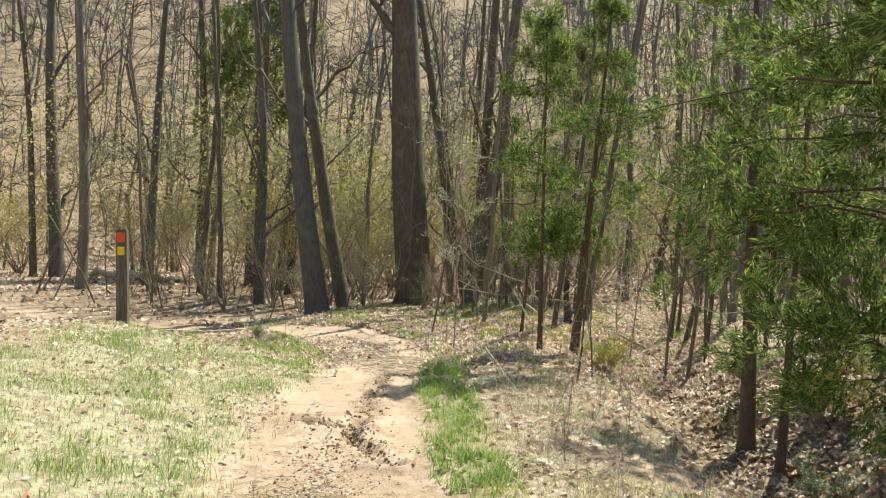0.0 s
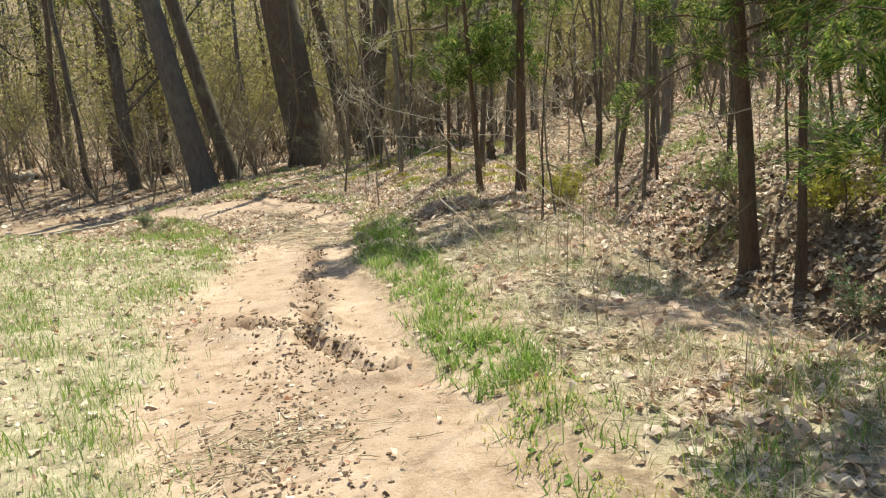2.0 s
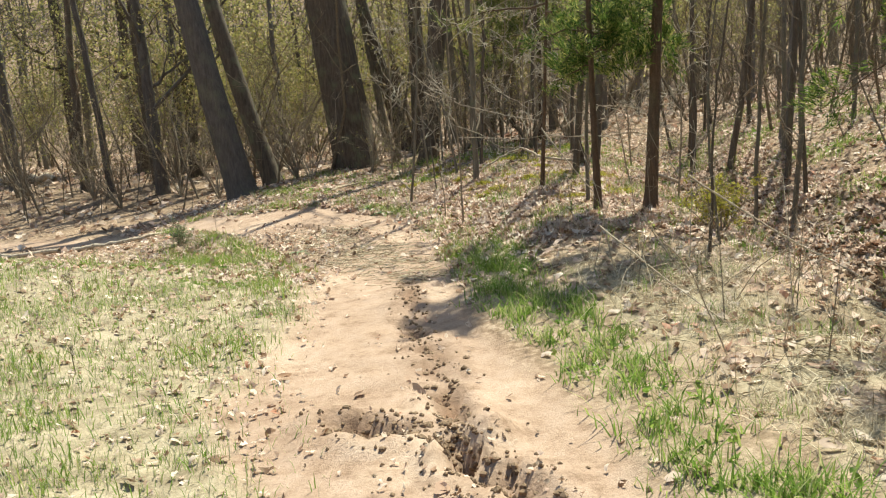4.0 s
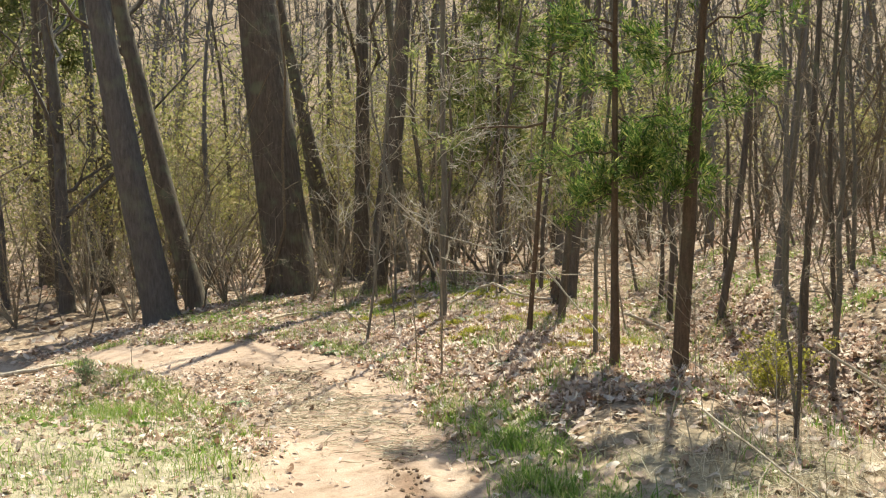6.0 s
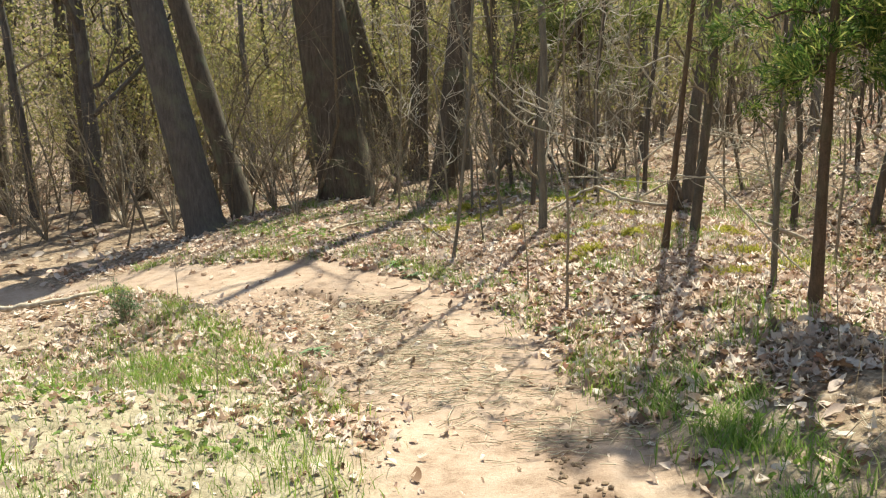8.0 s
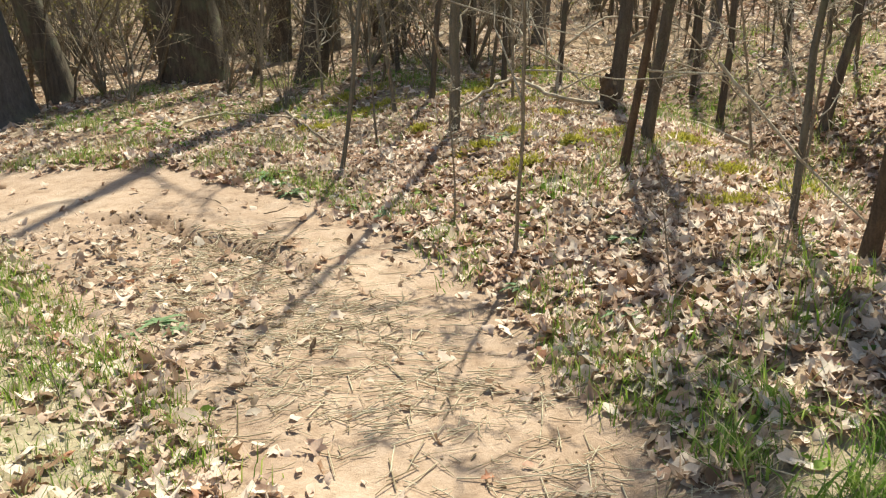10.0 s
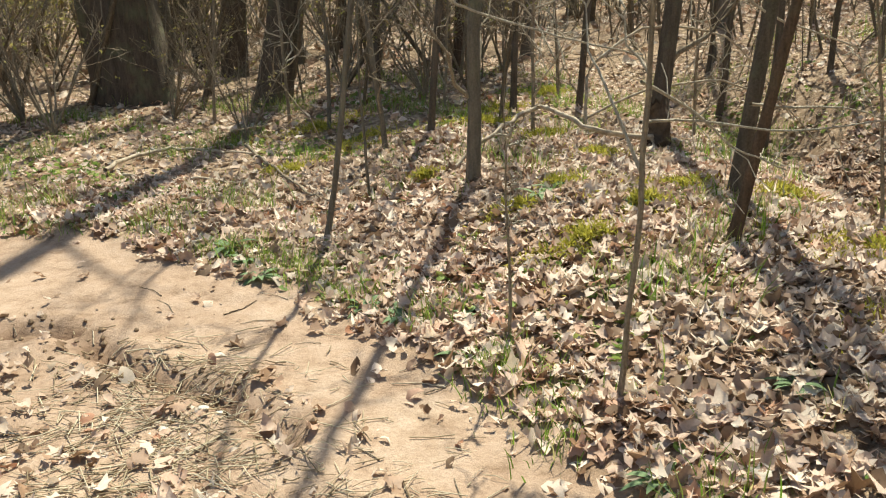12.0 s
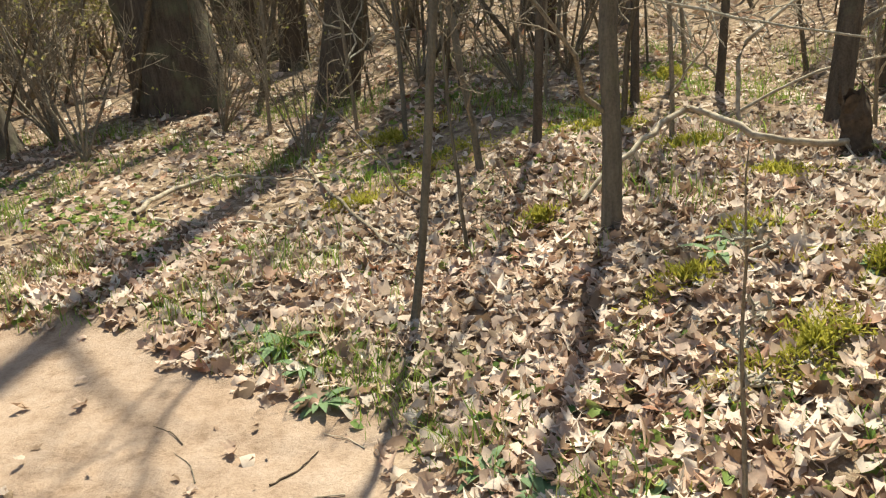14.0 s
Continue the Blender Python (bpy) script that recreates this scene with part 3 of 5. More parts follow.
# slim trees on the leafy bank: x, y, height, radius, lean in x and y, bark, waver, label
for n, (x, y, h, r, lean, lean_y, bark, wave, label) in enumerate([
        (.62, 12.98, 5.0, .020, .05, .0, BARK_GREY, .5, "thin brown sapling on the leafy bank"),
        (.66, 15.0, 8.0, .044, .105, .0, BARK, .2, "slim tree in a pair on the leafy bank"),
        (-.58, 15.75, 7.5, .042, .034, .03, BARK_GREY, .1, "slim grey tree standing in deep leaves"),
        (-1.47, 15.54, 6.0, .018, .19, -.04, BARK_GREY, .7, "thin crooked grey sapling by the dirt"),
        (-.90, 17.05, 5.0, .022, -.13, .0, BARK_GREY, .9, "curved thin sapling on the leafy bank"),
        (-.54, 17.2, 6.0, .027, .04, .0, BARK, .7, "thin brown tree on the leafy bank"),
        (-.62, 19.3, 6.0, .026, -.05, .0, BARK, .7, "thin brown tree beyond the leafy bank"),
        (1.11, 16.9, 9.0, .066, .13, .06, BARK, .2, "leaning tree with a mossy foot"),
        (.86, 17.85, 7.0, .030, .10, .0, BARK, .6, "thin brown tree beside a fallen branch"),
        (2.35, 13.3, 6.5, .022, .03, .0, BARK_GREY, .5, "thin tree at the edge of the gully"),
        (2.62, 12.95, 8.0, .026, .06, .0, BARK_GREY, .4, "grey tree leaning at the gully"),
        (2.90, 13.4, 7.0, .023, .02, .0, BARK, .6, "thin tree rising from the gully"),
        (3.00, 14.3, 9.0, .034, .05, .0, BARK, .3, "brown tree on the far bank"),
        (3.34, 15.5, 8.0, .030, -.01, .0, BARK_GREY, .5, "slim grey tree on the far bank"),
        (3.5, 12.3, 7.0, .032, .04, .0, BARK, .3, "thin tree on the far bank"),
        (1.40, 10.85, 3.4, .010, -.03, .0, BARK_GREY, .7, "slim sapling among dry weeds"),
        (1.24, 10.5, 3.0, .012, .12, .0, BARK, .6, "slim leaning sapling among dry weeds"),
        (2.72, 18.0, 7.0, .040, .04, .0, BARK, .4, "thin brown tree across the gully"),
        (2.93, 19.2, 8.0, .036, .10, .0, BARK, .5, "thin brown tree across the gully"),
        (2.85, 16.3, 8.0, .046, .16, .0, BARK, .2, "leaning brown tree at the gully"),
        (-1.2, 18.3, 5.0, .018, .05, .0, BARK_GREY, .8, "thin grey sapling on the leafy bank"),
        (-1.15, 16.1, 2.2, .009, -.02, .0, BARK_GREY, .4, "thin upright shoot in the leaves"),
        (.3, 17.9, 7.0, .030, .06, .0, BARK, .6, "thin brown tree on the leafy bank")]):
    bare_tree("tree", x, y, h, r, lean, 51 + n, bark, 9, 4, .15, .2, label, flare=.25, limb_len=.15, lean_y=lean_y, wave=wave)
# saplings with pale spreading twigs
for n, (x, y, h, r, lean, lean_y, limbs, first, reach, label) in enumerate([
        (-.68, 13.36, 3.0, .0115, .033, -.07, 9, .35, .30, "whip of a sapling with pale spreading twigs"),
        (-.897, 13.91, 1.05, .008, -.014, .0, 5, .5, .15, "waist-high bare sapling in the leaves"),
        (.15, 16.9, 3.2, .014, .02, .0, 12, .2, .30, "bare sapling with pale twigs beside the branch"),
        (.95, 18.6, 4.0, .016, -.04, .0, 14, .15, .28, "bare sapling with pale twigs on the bank"),
        (-.2, 18.3, 3.6, .013, .06, .0, 12, .2, .28, "bare sapling with pale twigs on the bank"),
        (1.7, 17.4, 3.2, .013, -.06, .0, 12, .2, .30, "bare sapling with pale twigs by the gully"),
        (-1.5, 19.0, 4.5, .016, -.05, .0, 14, .25, .26, "bare sapling with pale twigs beyond the bend"),
        (.4, 20.2, 5.0, .018, .05, .0, 16, .2, .26, "bare sapling with pale twigs in the woods"),
        (1.9, 15.0, 3.4, .013, .05, .0, 12, .2, .30, "bare sapling with pale twigs by the gully"),
        (-2.2, 19.6, 4.8, .016, .04, .0, 14, .3, .24, "bare sapling with pale twigs before the oak"),
        (1.28, 14.6, 2.4, .010, -.17, .0, 6, .3, .2, "slight bare sapling leaning on the bank"),
        (4.3, 11.0, 4.5, .017, -.08, .0, 14, .2, .30, "bare sapling with pale twigs on the far bank"),
        (5.0, 13.6, 5.0, .018, .03, .0, 14, .2, .30, "bare sapling with pale twigs on the far bank")]):
    bare_tree("sapling", x, y, h, r, lean, 151 + n, TWIG, limbs, 4, first, .1, label, "saplings with pale twigs", flare=.15, limb_len=reach, lean_y=lean_y, wave=.4, limb_thin=.62, limb_material=PALE_TWIG, finest=.0042)

# evergreens
cedar_tree("cedar_tree", 2.93, 9.65, 5.8, .085, 1.45, 1.9, 38, 46, 15, 70, CEDAR, "cedar with few green boughs by the gully", -.02, lopsided=-.05, blade=(.07, .0052))
cedar_tree("cedar_tree", 3.12, 9.0, 4.6, .045, .9, 2.2, 16, 40, 12, 71, CEDAR, "slender cedar standing close to another", .03, blade=(.075, .0072))
cedar_tree("cedar_tree", 3.28, 6.12, 6.8, .052, 1.85, 1.3, 126, 56, 18, 72, CEDAR, "dense bushy green cedar beside the trail", .06, lopsided=.12, blade=(.07, .0048),
           profile=((0, .5), (.09, .72), (.25, 1.0), (.5, .75), (1, .12)), rises=(.02, .48), heap=1.4)
cedar_tree("cedar_tree", .66, 12.43, 4.5, .037, .85, 1.35, 38, 40, 13, 73, CEDAR, "slim cedar with a bare lower trunk", -.01, lean_y=-.12, blade=(.075, .0052), profile=((0, .5), (.3, 1), (.6, .8), (1, .15)))
cedar_tree("cedar_tree", 1.12, 12.29, 4.7, .064, .8, 1.5, 32, 38, 12, 74, CEDAR, "cedar with a stout leaning trunk", .065, lean_y=-.06, blade=(.075, .0052), profile=((0, .5), (.3, 1), (.6, .8), (1, .15)))
cedar_tree("cedar_tree", .22, 14.25, 4.6, .027, 1.1, 1.6, 20, 24, 8, 75, CEDAR_THIN, "thin olive-green cedar leaning in the woods", .075, lean_y=-.16, lopsided=.45, blade=(.09, .007))
cedar_tree("cedar_tree", .55, 21.0, 6.2, .06, 1.9, 1.6, 60, 40, 9, 76, CEDAR_THIN, "sparse young evergreen in the woods", .03, blade=(.12, .012))
cedar_tree("cedar_tree", -11.5, 31.0, 15, .14, 3.0, 6.2, 80, 36, 8, 77, CEDAR_THIN, "tall pine among bare trees", .0, blade=(.30, .026))
# added mostly out of view, so that its shade falls into the gully
cedar_tree("cedar_tree", 5.3, 9.9, 6.2, .08, 1.5, .9, 60, 36, 9, 79, CEDAR, "dark cedar on the far bank of the gully", -.02)
cedar_tree("cedar_tree", 6.4, 13.2, 6.5, .08, 1.7, 1.2, 50, 24, 8, 78, CEDAR, "dark cedar across the gully", .02)

# the woods behind, copies of a few grown trees
kinds = [bare_tree("tree", -6 + 3 * k, 30 + 2 * (k % 3), 12 + k, .07 + .014 * k, (-.05, .04, .0, .07, -.08, .02)[k], 90 + k, (BARK, BARK_GREY, FAR_BARK)[k % 3], 7, 5, .2, .4,
                   "bare brown tree deep in the woods", "trees of the woods", wave=.5) for k in range(6)]
g = np.random.default_rng(5)
placed = 0
while placed < 66:
    x, y = g.uniform(-32, 20), g.uniform(21, 52)
    if x < -15 and y < 22 or from_line(TRAIL, np.array(x), np.array(y))[0] < 2.5 or abs(x + 3) < 2.5 and y < 26 or -2 < x < 14 and y < 29:
        continue
    t = copy_thing(kinds[placed % 6], pose(x, y, float(ground_height(x, y)) - .08, g.normal() * 3.5, g.normal() * 3.5, g.uniform(0, 360)))
    t.scale = (g.uniform(.5, 1.15),) * 3
    placed += 1
for x, y in [(7.5, 10), (6.5, 16), (9.5, 21), (5.0, 23), (12, 13), (9, 2), (-11, 14), (-14, 10), (-12, 5), (7, -4), (-9, -6), (-3, -9), (2.5, -11)]:
    t = copy_thing(kinds[int(g.integers(6))], pose(x, y, float(ground_height(x, y)) - .05, 0, 0, g.uniform(0, 360)))
    t.scale = (g.uniform(.5, .9),) * 3


for x, y, k in [(-1.2, 23.3, .75), (-.4, 24.6, .7), (.9, 23.4, .6), (-3.0, 25.5, .8), (.1, 26.2, .8), (-5.4, 24.8, .7), (1.9, 22.6, .6), (-.2, 22.2, .5)]:
    t = copy_thing(kinds[int(g.integers(6))], pose(x, y, float(ground_height(x, y)) - .05, g.normal() * 3, g.normal() * 3, g.uniform(0, 360)))
    t.scale = (k,) * 3


def far_woods():
    """Trees on the hills around, too many to count."""
    g = np.random.default_rng(21)
    n = 1500
    ang = g.uniform(-.62, .72, n) * np.pi / 1.0
    dist = 30 + 75 * g.uniform(0, 1, n) ** .8
    x, y = -3 + np.sin(ang) * dist, 8 + np.cos(ang) * dist
    h = g.uniform(9, 18, n)
    s = np.linspace(0, 1, 6)
    lean = g.normal(size=(n, 2)) * .04
    p = np.stack([x[:, None] + lean[:, :1] * h[:, None] * s, y[:, None] + lean[:, 1:] * h[:, None] * s, ground_height(x, y)[:, None] - .1 + h[:, None] * s], -1)
    p[:, 1:] += g.normal(size=(n, 5, 3)) * .24
    r = ((.035 + .12 * g.uniform(0, 1, n) ** 2) * (h / 14))[:, None] * (1 - .85 * s)
    l1, r1 = offshoots(g, p, r, 9, 3.6, .12, .4, 4, .5)
    l2, r2 = offshoots(g, l1, r1, 9, 2.0, .1, .1, 2, .6)
    v, f = joined([tubes(p, r, 5), tubes(l1, np.maximum(r1, .012), 3), ribbons(g, l2, .026)])
    return tagged(new("far_woods", raw_mesh("far_woods", v, f, FAR_BARK)), "grey-brown leafless woods on the hillside", "woods", kind="stuff")


far_woods()


def far_budding():
    """First leaves in the understorey of the hills."""
    g = np.random.default_rng(23)
    n = 620
    ang = g.uniform(-.6, .7, n) * np.pi
    dist = 20 + 55 * g.uniform(0, 1, n) ** .9
    x, y = -3 + np.sin(ang) * dist, 8 + np.cos(ang) * dist
    keep = (y > 22) & (np.abs(x) < 45)
    x, y = x[keep], y[keep]
    n = len(x)
    root = np.stack([x, y, ground_height(x, y) + g.uniform(1.0, 6.5, n)], -1)
    roots = (root[:, None] + g.normal(size=(n, 150, 3)) * np.array([1.2, 1.2, 1.0])).reshape(-1, 3)
    v, f = sprays(g, roots, unit(g.normal(size=roots.shape)), 1, .16, .045)
    return tagged(new("far_budding_leaves", raw_mesh("far_budding_leaves", v, f, BUD_FAR, False)), "pale olive first leaves in the distant understorey", "foliage", kind="stuff")


far_budding()


def understorey():
    """First leaves on the saplings behind the bend."""
    g = np.random.default_rng(24)
    n = 320
    x, y = g.uniform(-17, 9, n), 21.5 + 13 * g.uniform(0, 1, n) ** .8
    keep = ~((np.abs(x + 3.3) < 1.3) & (y < 23))
    x, y = x[keep], y[keep]
    n = len(x)
    root = np.stack([x, y, ground_height(x, y) + g.uniform(1.5, 5.5, n)], -1)
    roots = (root[:, None] + g.normal(size=(n, 130, 3)) * np.array([.75, .75, .6])).reshape(-1, 3)
    v, f = sprays(g, roots, unit(g.normal(size=roots.shape)), 1, .085, .026)
    return tagged(new("understorey_leaves", raw_mesh("understorey_leaves", v, f, BUD_FAR, False)), "pale olive first leaves on the saplings", "foliage", kind="stuff")


understorey()


def thicket():
    """Thin bare stems under the trees."""
    g = np.random.default_rng(31)
    n = 230
    x, y = g.uniform(-26, .5, n), 19.5 + 26 * g.uniform(0, 1, n) ** 1.2
    extra = 180
    x = np.concatenate([x, g.uniform(-1.2, 12, extra), g.uniform(3.6, 14, 2 * extra)])
    y = np.concatenate([y, g.uniform(16, 34, extra), g.uniform(9.5, 27, 2 * extra)])
    more = 170
    x = np.concatenate([x, g.uniform(-11, .6, more)])
    y = np.concatenate([y, 19.3 + 8 * g.uniform(0, 1, more) ** 1.2])
    keep = (from_line(TRAIL, x, y)[0] > 1.6) & ~((np.abs(x + 3) < 1.2) & (y < 21))
    x, y = x[keep], y[keep]
    n = len(x)
    h = .5 + 5.6 * g.uniform(0, 1, n) ** 1.5
    s = np.linspace(0, 1, 6)
    lean, bow = g.normal(size=(n, 2)) * .24, g.normal(size=(n, 2)) * .22
    p = np.stack([x[:, None] + (lean[:, :1] * s + bow[:, :1] * s * s) * h[:, None], y[:, None] + (lean[:, 1:] * s + bow[:, 1:] * s * s) * h[:, None], surface(x, y)[:, None] - .03 + h[:, None] * s], -1)
    p[:, 1:] += g.normal(size=(n, 5, 3)) * .08 * np.sqrt(h / 2)[:, None, None]
    r = (.006 + .022 * g.uniform(0, 1, n) ** 2.0)
    r = (r * np.sqrt(h / 2))[:, None] * (1 - .8 * s)
    l1, r1 = offshoots(g, p, r, 6, 1.1, .25, .25, 4, .7)
    l2, r2 = offshoots(g, l1, r1, 4, .42, .1, .1, 2, .6)
    v, f = joined([tubes(p, r, 3), tubes(l1, np.maximum(r1, .003), 3), ribbons(g, l2, .0032)])
    return tagged(new("undergrowth", raw_mesh("undergrowth", v, f, STEM)), "thicket of thin bare brown stems under trees", "undergrowth", kind="stuff")


thicket()


def bud_shrub(x, y, height, spread, seed, buds, label, material=None):
    """A twiggy shrub with small opening leaves."""
    g = np.random.default_rng(seed)
    shrub = new("shrub")
    shrub.matrix_world = pose(x, y, float(surface(x, y)) - .02)
    n, s = 9, np.linspace(0, 1, 6)
    way = unit(np.stack([g.normal(size=n) * spread, g.normal(size=n) * spread, np.full(n, 1.0)], -1))
    p = way[:, None] * (s[:, None] * height * g.uniform(.6, 1.1, n)[:, None, None]) + g.normal(size=(n, 6, 3)) * .03 * height * s[:, None]
    r = .010 * height ** .5 * (1 - .8 * s)[None] * np.ones((n, 1))
    l1, r1 = offshoots(g, p, r, 7, height * .4, .25, .3, 4, .5)
    l2, r2 = offshoots(g, l1, r1, 4, height * .16, .2, .2, 3, .5)
    for k in range(n):
        v, f = joined([tubes(p[k:k + 1], r[k:k + 1], 5), tubes(l1[7 * k:7 * k + 7], np.maximum(r1[7 * k:7 * k + 7], .003), 3), tubes(l2[28 * k:28 * k + 28], np.maximum(r2[28 * k:28 * k + 28], .002), 3)])
        part("stem", raw_mesh("stem", v, f, TWIG), shrub)
    pick = g.integers(0, len(l2), buds)
    roots = l2[pick, g.integers(0, 3, buds)] + g.normal(size=(buds, 3)) * .02 * height
    v, f = sprays(g, roots, unit(g.normal(size=(buds, 3)) + np.array([0, 0, .6])), 2, .035 * height ** .6, .010 * height ** .6)
    part("foliage", raw_mesh("foliage", v, f, material or BUD, False), shrub, "tiny yellow-green opening leaves")
    return tagged(shrub, label, "shrub", "budding shrubs in the woods")


first = bud_shrub(-6.2, 24.0, 3.4, .5, 41, 1500, "twiggy shrub with yellow-green opening leaves")
second = bud_shrub(-.6, 24.5, 3.8, .45, 42, 1500, "twiggy shrub with yellow-green opening leaves")
for k in range(34):
    x, y = g.uniform(-22, 12), g.uniform(23, 40)
    if abs(x + 3) < 1.5 and y < 25:
        continue
    t = copy_thing((first, second)[k % 2], pose(x, y, float(surface(x, y)) - .03, 0, 0, g.uniform(0, 360)))
    t.scale = (g.uniform(.7, 1.6),) * 3
tagged(bud_shrub(1.57, 11.5, .55, .5, 43, 1300, "low yellow-green bush beside dry weeds", MOSS), group="low bushes")
tagged(bud_shrub(3.55, 9.6, .8, .5, 44, 1600, "yellowish low bush on the gully bank", MOSS), group="low bushes")
tagged(bud_shrub(4.0, 7.6, .6, .5, 45, 1300, "small green bush under the cedars", HERB), group="low bushes")
tagged(bud_shrub(-4.05, 14.1, .34, .4, 46, 500, "small sprouting bush beside the dirt", HERB), group="low bushes")

for k, (x, y, h, w) in enumerate([(3.3, 8.3, .5, .5), (4.3, 8.7, .9, .4), (4.9, 7.3, .7, .5), (3.9, 10.6, 1.0, .4), (4.7, 9.5, .8, .4), (3.2, 11.0, .7, .4), (5.6, 8.2, .9, .4), (4.4, 6.3, .5, .5), (5.4, 11.2, 1.0, .4)]):
    tagged(bud_shrub(x, y, h, w, 120 + k, 420, "twiggy bush with few green leaves in the gully", (HERB, BUD, SPROUT)[k % 3]), group="bushes of the gully")

clump_of_stems = bud_shrub(-4.1, 20.4, 2.3, .36, 47, 60, "clump of bare brown shoots under the oak")
for x, y, k in [(-3.6, 19.3, .8), (-2.6, 19.9, .6), (-1.9, 18.6, .55), (-5.6, 20.2, .9), (-6.6, 20.9, 1.0), (-7.6, 20.4, .9), (-8.6, 21.4, 1.1), (-2.3, 21.6, .8), (-.9, 19.9, .8), (-.3, 18.6, .7), (.3, 19.5, .9), (-10.2, 21.8, 1.1), (-5.0, 22.4, 1.2), (1.0, 20.6, 1.0), (-6.0, 22.8, 1.2)]:
    t = copy_thing(clump_of_stems, pose(x, y, float(surface(x, y)) - .02, 0, 0, g.uniform(0, 360)))
    t.scale = (k,) * 3
for k in range(22):
    x, y = g.uniform(3.2, 13), g.uniform(15.5, 30)
    t = copy_thing(kinds[k % 6], pose(x, y, float(ground_height(x, y)) - .05, g.normal() * 3, g.normal() * 3, g.uniform(0, 360)))
    t.scale = (g.uniform(.3, .6),) * 3

# ---- marker post and fallen wood ----
def marker_post(x, y):
    post = new("marker_post")
    post.matrix_world = pose(x, y, float(surface(x, y)) - .03, 0, -2.5, 12)
    bm = bmesh.new()
    bmesh.ops.create_cube(bm, size=1, matrix=Matrix.Translation((0, 0, .69)) @ Matrix.Diagonal((.15, .12, 1.42, 1)))
    bmesh.ops.bevel(bm, geom=bm.edges[:], offset=.012, segments=2, affect="EDGES")
    for v in bm.verts:
        v.co.z += v.co.x * .12 if v.co.z > 1.3 else 0
        v.co.x += noise.noise(v.co * 6) * .006
    me = bpy.data.meshes.new("shaft")
    bm.to_mesh(me)
    bm.free()
    me.materials.append(POST_WOOD)
    part("shaft", me, post)
    for name, mat, z, wide, high in (("red_blaze", RED_PAINT, 1.29, .12, .13), ("yellow_blaze", YELLOW_PAINT, 1.10, .10, .12)):
        bm = bmesh.new()
        bmesh.ops.create_cube(bm, size=1, matrix=Matrix.Translation((0, -.0635, z)) @ Matrix.Diagonal((wide, .006, high, 1)))
        bmesh.ops.bevel(bm, geom=bm.edges[:], offset=.0025, segments=1, affect="EDGES")
        me = bpy.data.meshes.new(name)
        bm.to_mesh(me)
        bm.free()
        me.materials.append(mat)
        part(name, me, post, name.split("_")[0] + " painted trail marker")
    return tagged(post, "grey wooden post with red and yellow trail markers", "post")


marker_post(-5.15, 11.9)


def stick(name, points, radius, material, label, seed, twigs=0, sides=7, category="branch", group=""):
    """A fallen branch through a few places."""
    g = np.random.default_rng(seed)
    pts = np.array(points, float)
    s = np.linspace(0, len(pts) - 1, 4 * len(pts))
    p = np.stack([np.interp(s, np.arange(len(pts)), pts[:, k]) for k in range(3)], -1)
    base = p.mean(0)
    p = p - base
    p[1:-1] = (p[:-2] + 2 * p[1:-1] + p[2:]) / 4 + g.normal(size=(len(p) - 2, 3)) * radius * .35
    r = radius * (1 - .55 * np.linspace(0, 1, len(p)))
    pieces = [tubes(p[None], r[None], sides)]
    if twigs:
        l1, r1 = offshoots(g, p[None], r[None], twigs, .35, .2, .1, 5, .5)
        pieces.append(tubes(l1, np.maximum(r1, .002), 4))
    v, f = joined(pieces)
    ob = new(name, raw_mesh(name, v, f, material))
    ob.location = base
    return tagged(ob, label, category, group)


def lying(pts, lift):
    return [(x, y, float(surface(x, y)) + lift) for x, y in pts]


stick("fallen_branch", [(2.2, 16.4, -.2), (1.7, 16.4, .02), (1.13, 16.35, .16), (.65, 16.2, .26), (.28, 16.13, .33), (.08, 16.5, .46), (-.2, 16.3, .38), (-.5, 16.15, .24), (-.75, 16.0, .05)], .024, PALE_WOOD, "pale bent fallen branch over the leaves", 1, 5)
stick("fallen_branch", lying([(-2.9, 17.5), (-2.75, 17.95), (-2.45, 18.2), (-2.1, 17.9), (-1.85, 17.7)], .05), .018, PALE_WOOD, "crooked pale branch lying on leaves", 2, 5)
stick("fallen_branch", lying([(-2.76, 17.4), (-2.5, 17.15), (-2.15, 17.05), (-1.95, 16.9)], .03), .013, PALE_WOOD, "thin pale stick lying on leaves", 3, 3)
stick("fallen_branch", lying([(-1.9, 18.1), (-1.75, 17.4), (-1.5, 16.5), (-1.4, 16.15)], .05), .014, TWIG, "thin brown stick lying on leaves", 4, 4)
stick("fallen_branch", lying([(-5.9, 15.1), (-5.4, 15.1), (-4.9, 15.15), (-4.65, 15.55)], .05), .035, PALE_WOOD, "pale fallen branch beside the trail", 5, 3)
stick("fallen_log", lying([(-17.5, 29.5), (-15, 28), (-13, 26.8), (-11.6, 25.6)], .14), .16, PALE_WOOD, "pale fallen log at the edge of the woods", 6, 0, 10, "log")
stick("fallen_log", lying([(-9.4, 15.6), (-8.2, 15.5), (-7.0, 15.3), (-6.0, 14.9)], .06), .06, PALE_WOOD, "thin fallen log in the leaves", 7, 2, 8, "log")
stick("dead_limb", [(.6, 17.0, .08), (.66, 17.2, .62), (1.14, 17.2, .92), (1.89, 17.3, .82), (2.6, 17.4, .1)], .014, PALE_WOOD, "arched dead limb among slim trees", 22, 9)
stick("dead_limb", [(.5, 17.3, .12), (1.1, 17.1, .45), (1.7, 17.1, .5), (2.24, 17.1, .33), (2.7, 17.1, -.1)], .011, PALE_WOOD, "thin dead limb among slim trees", 23, 9)
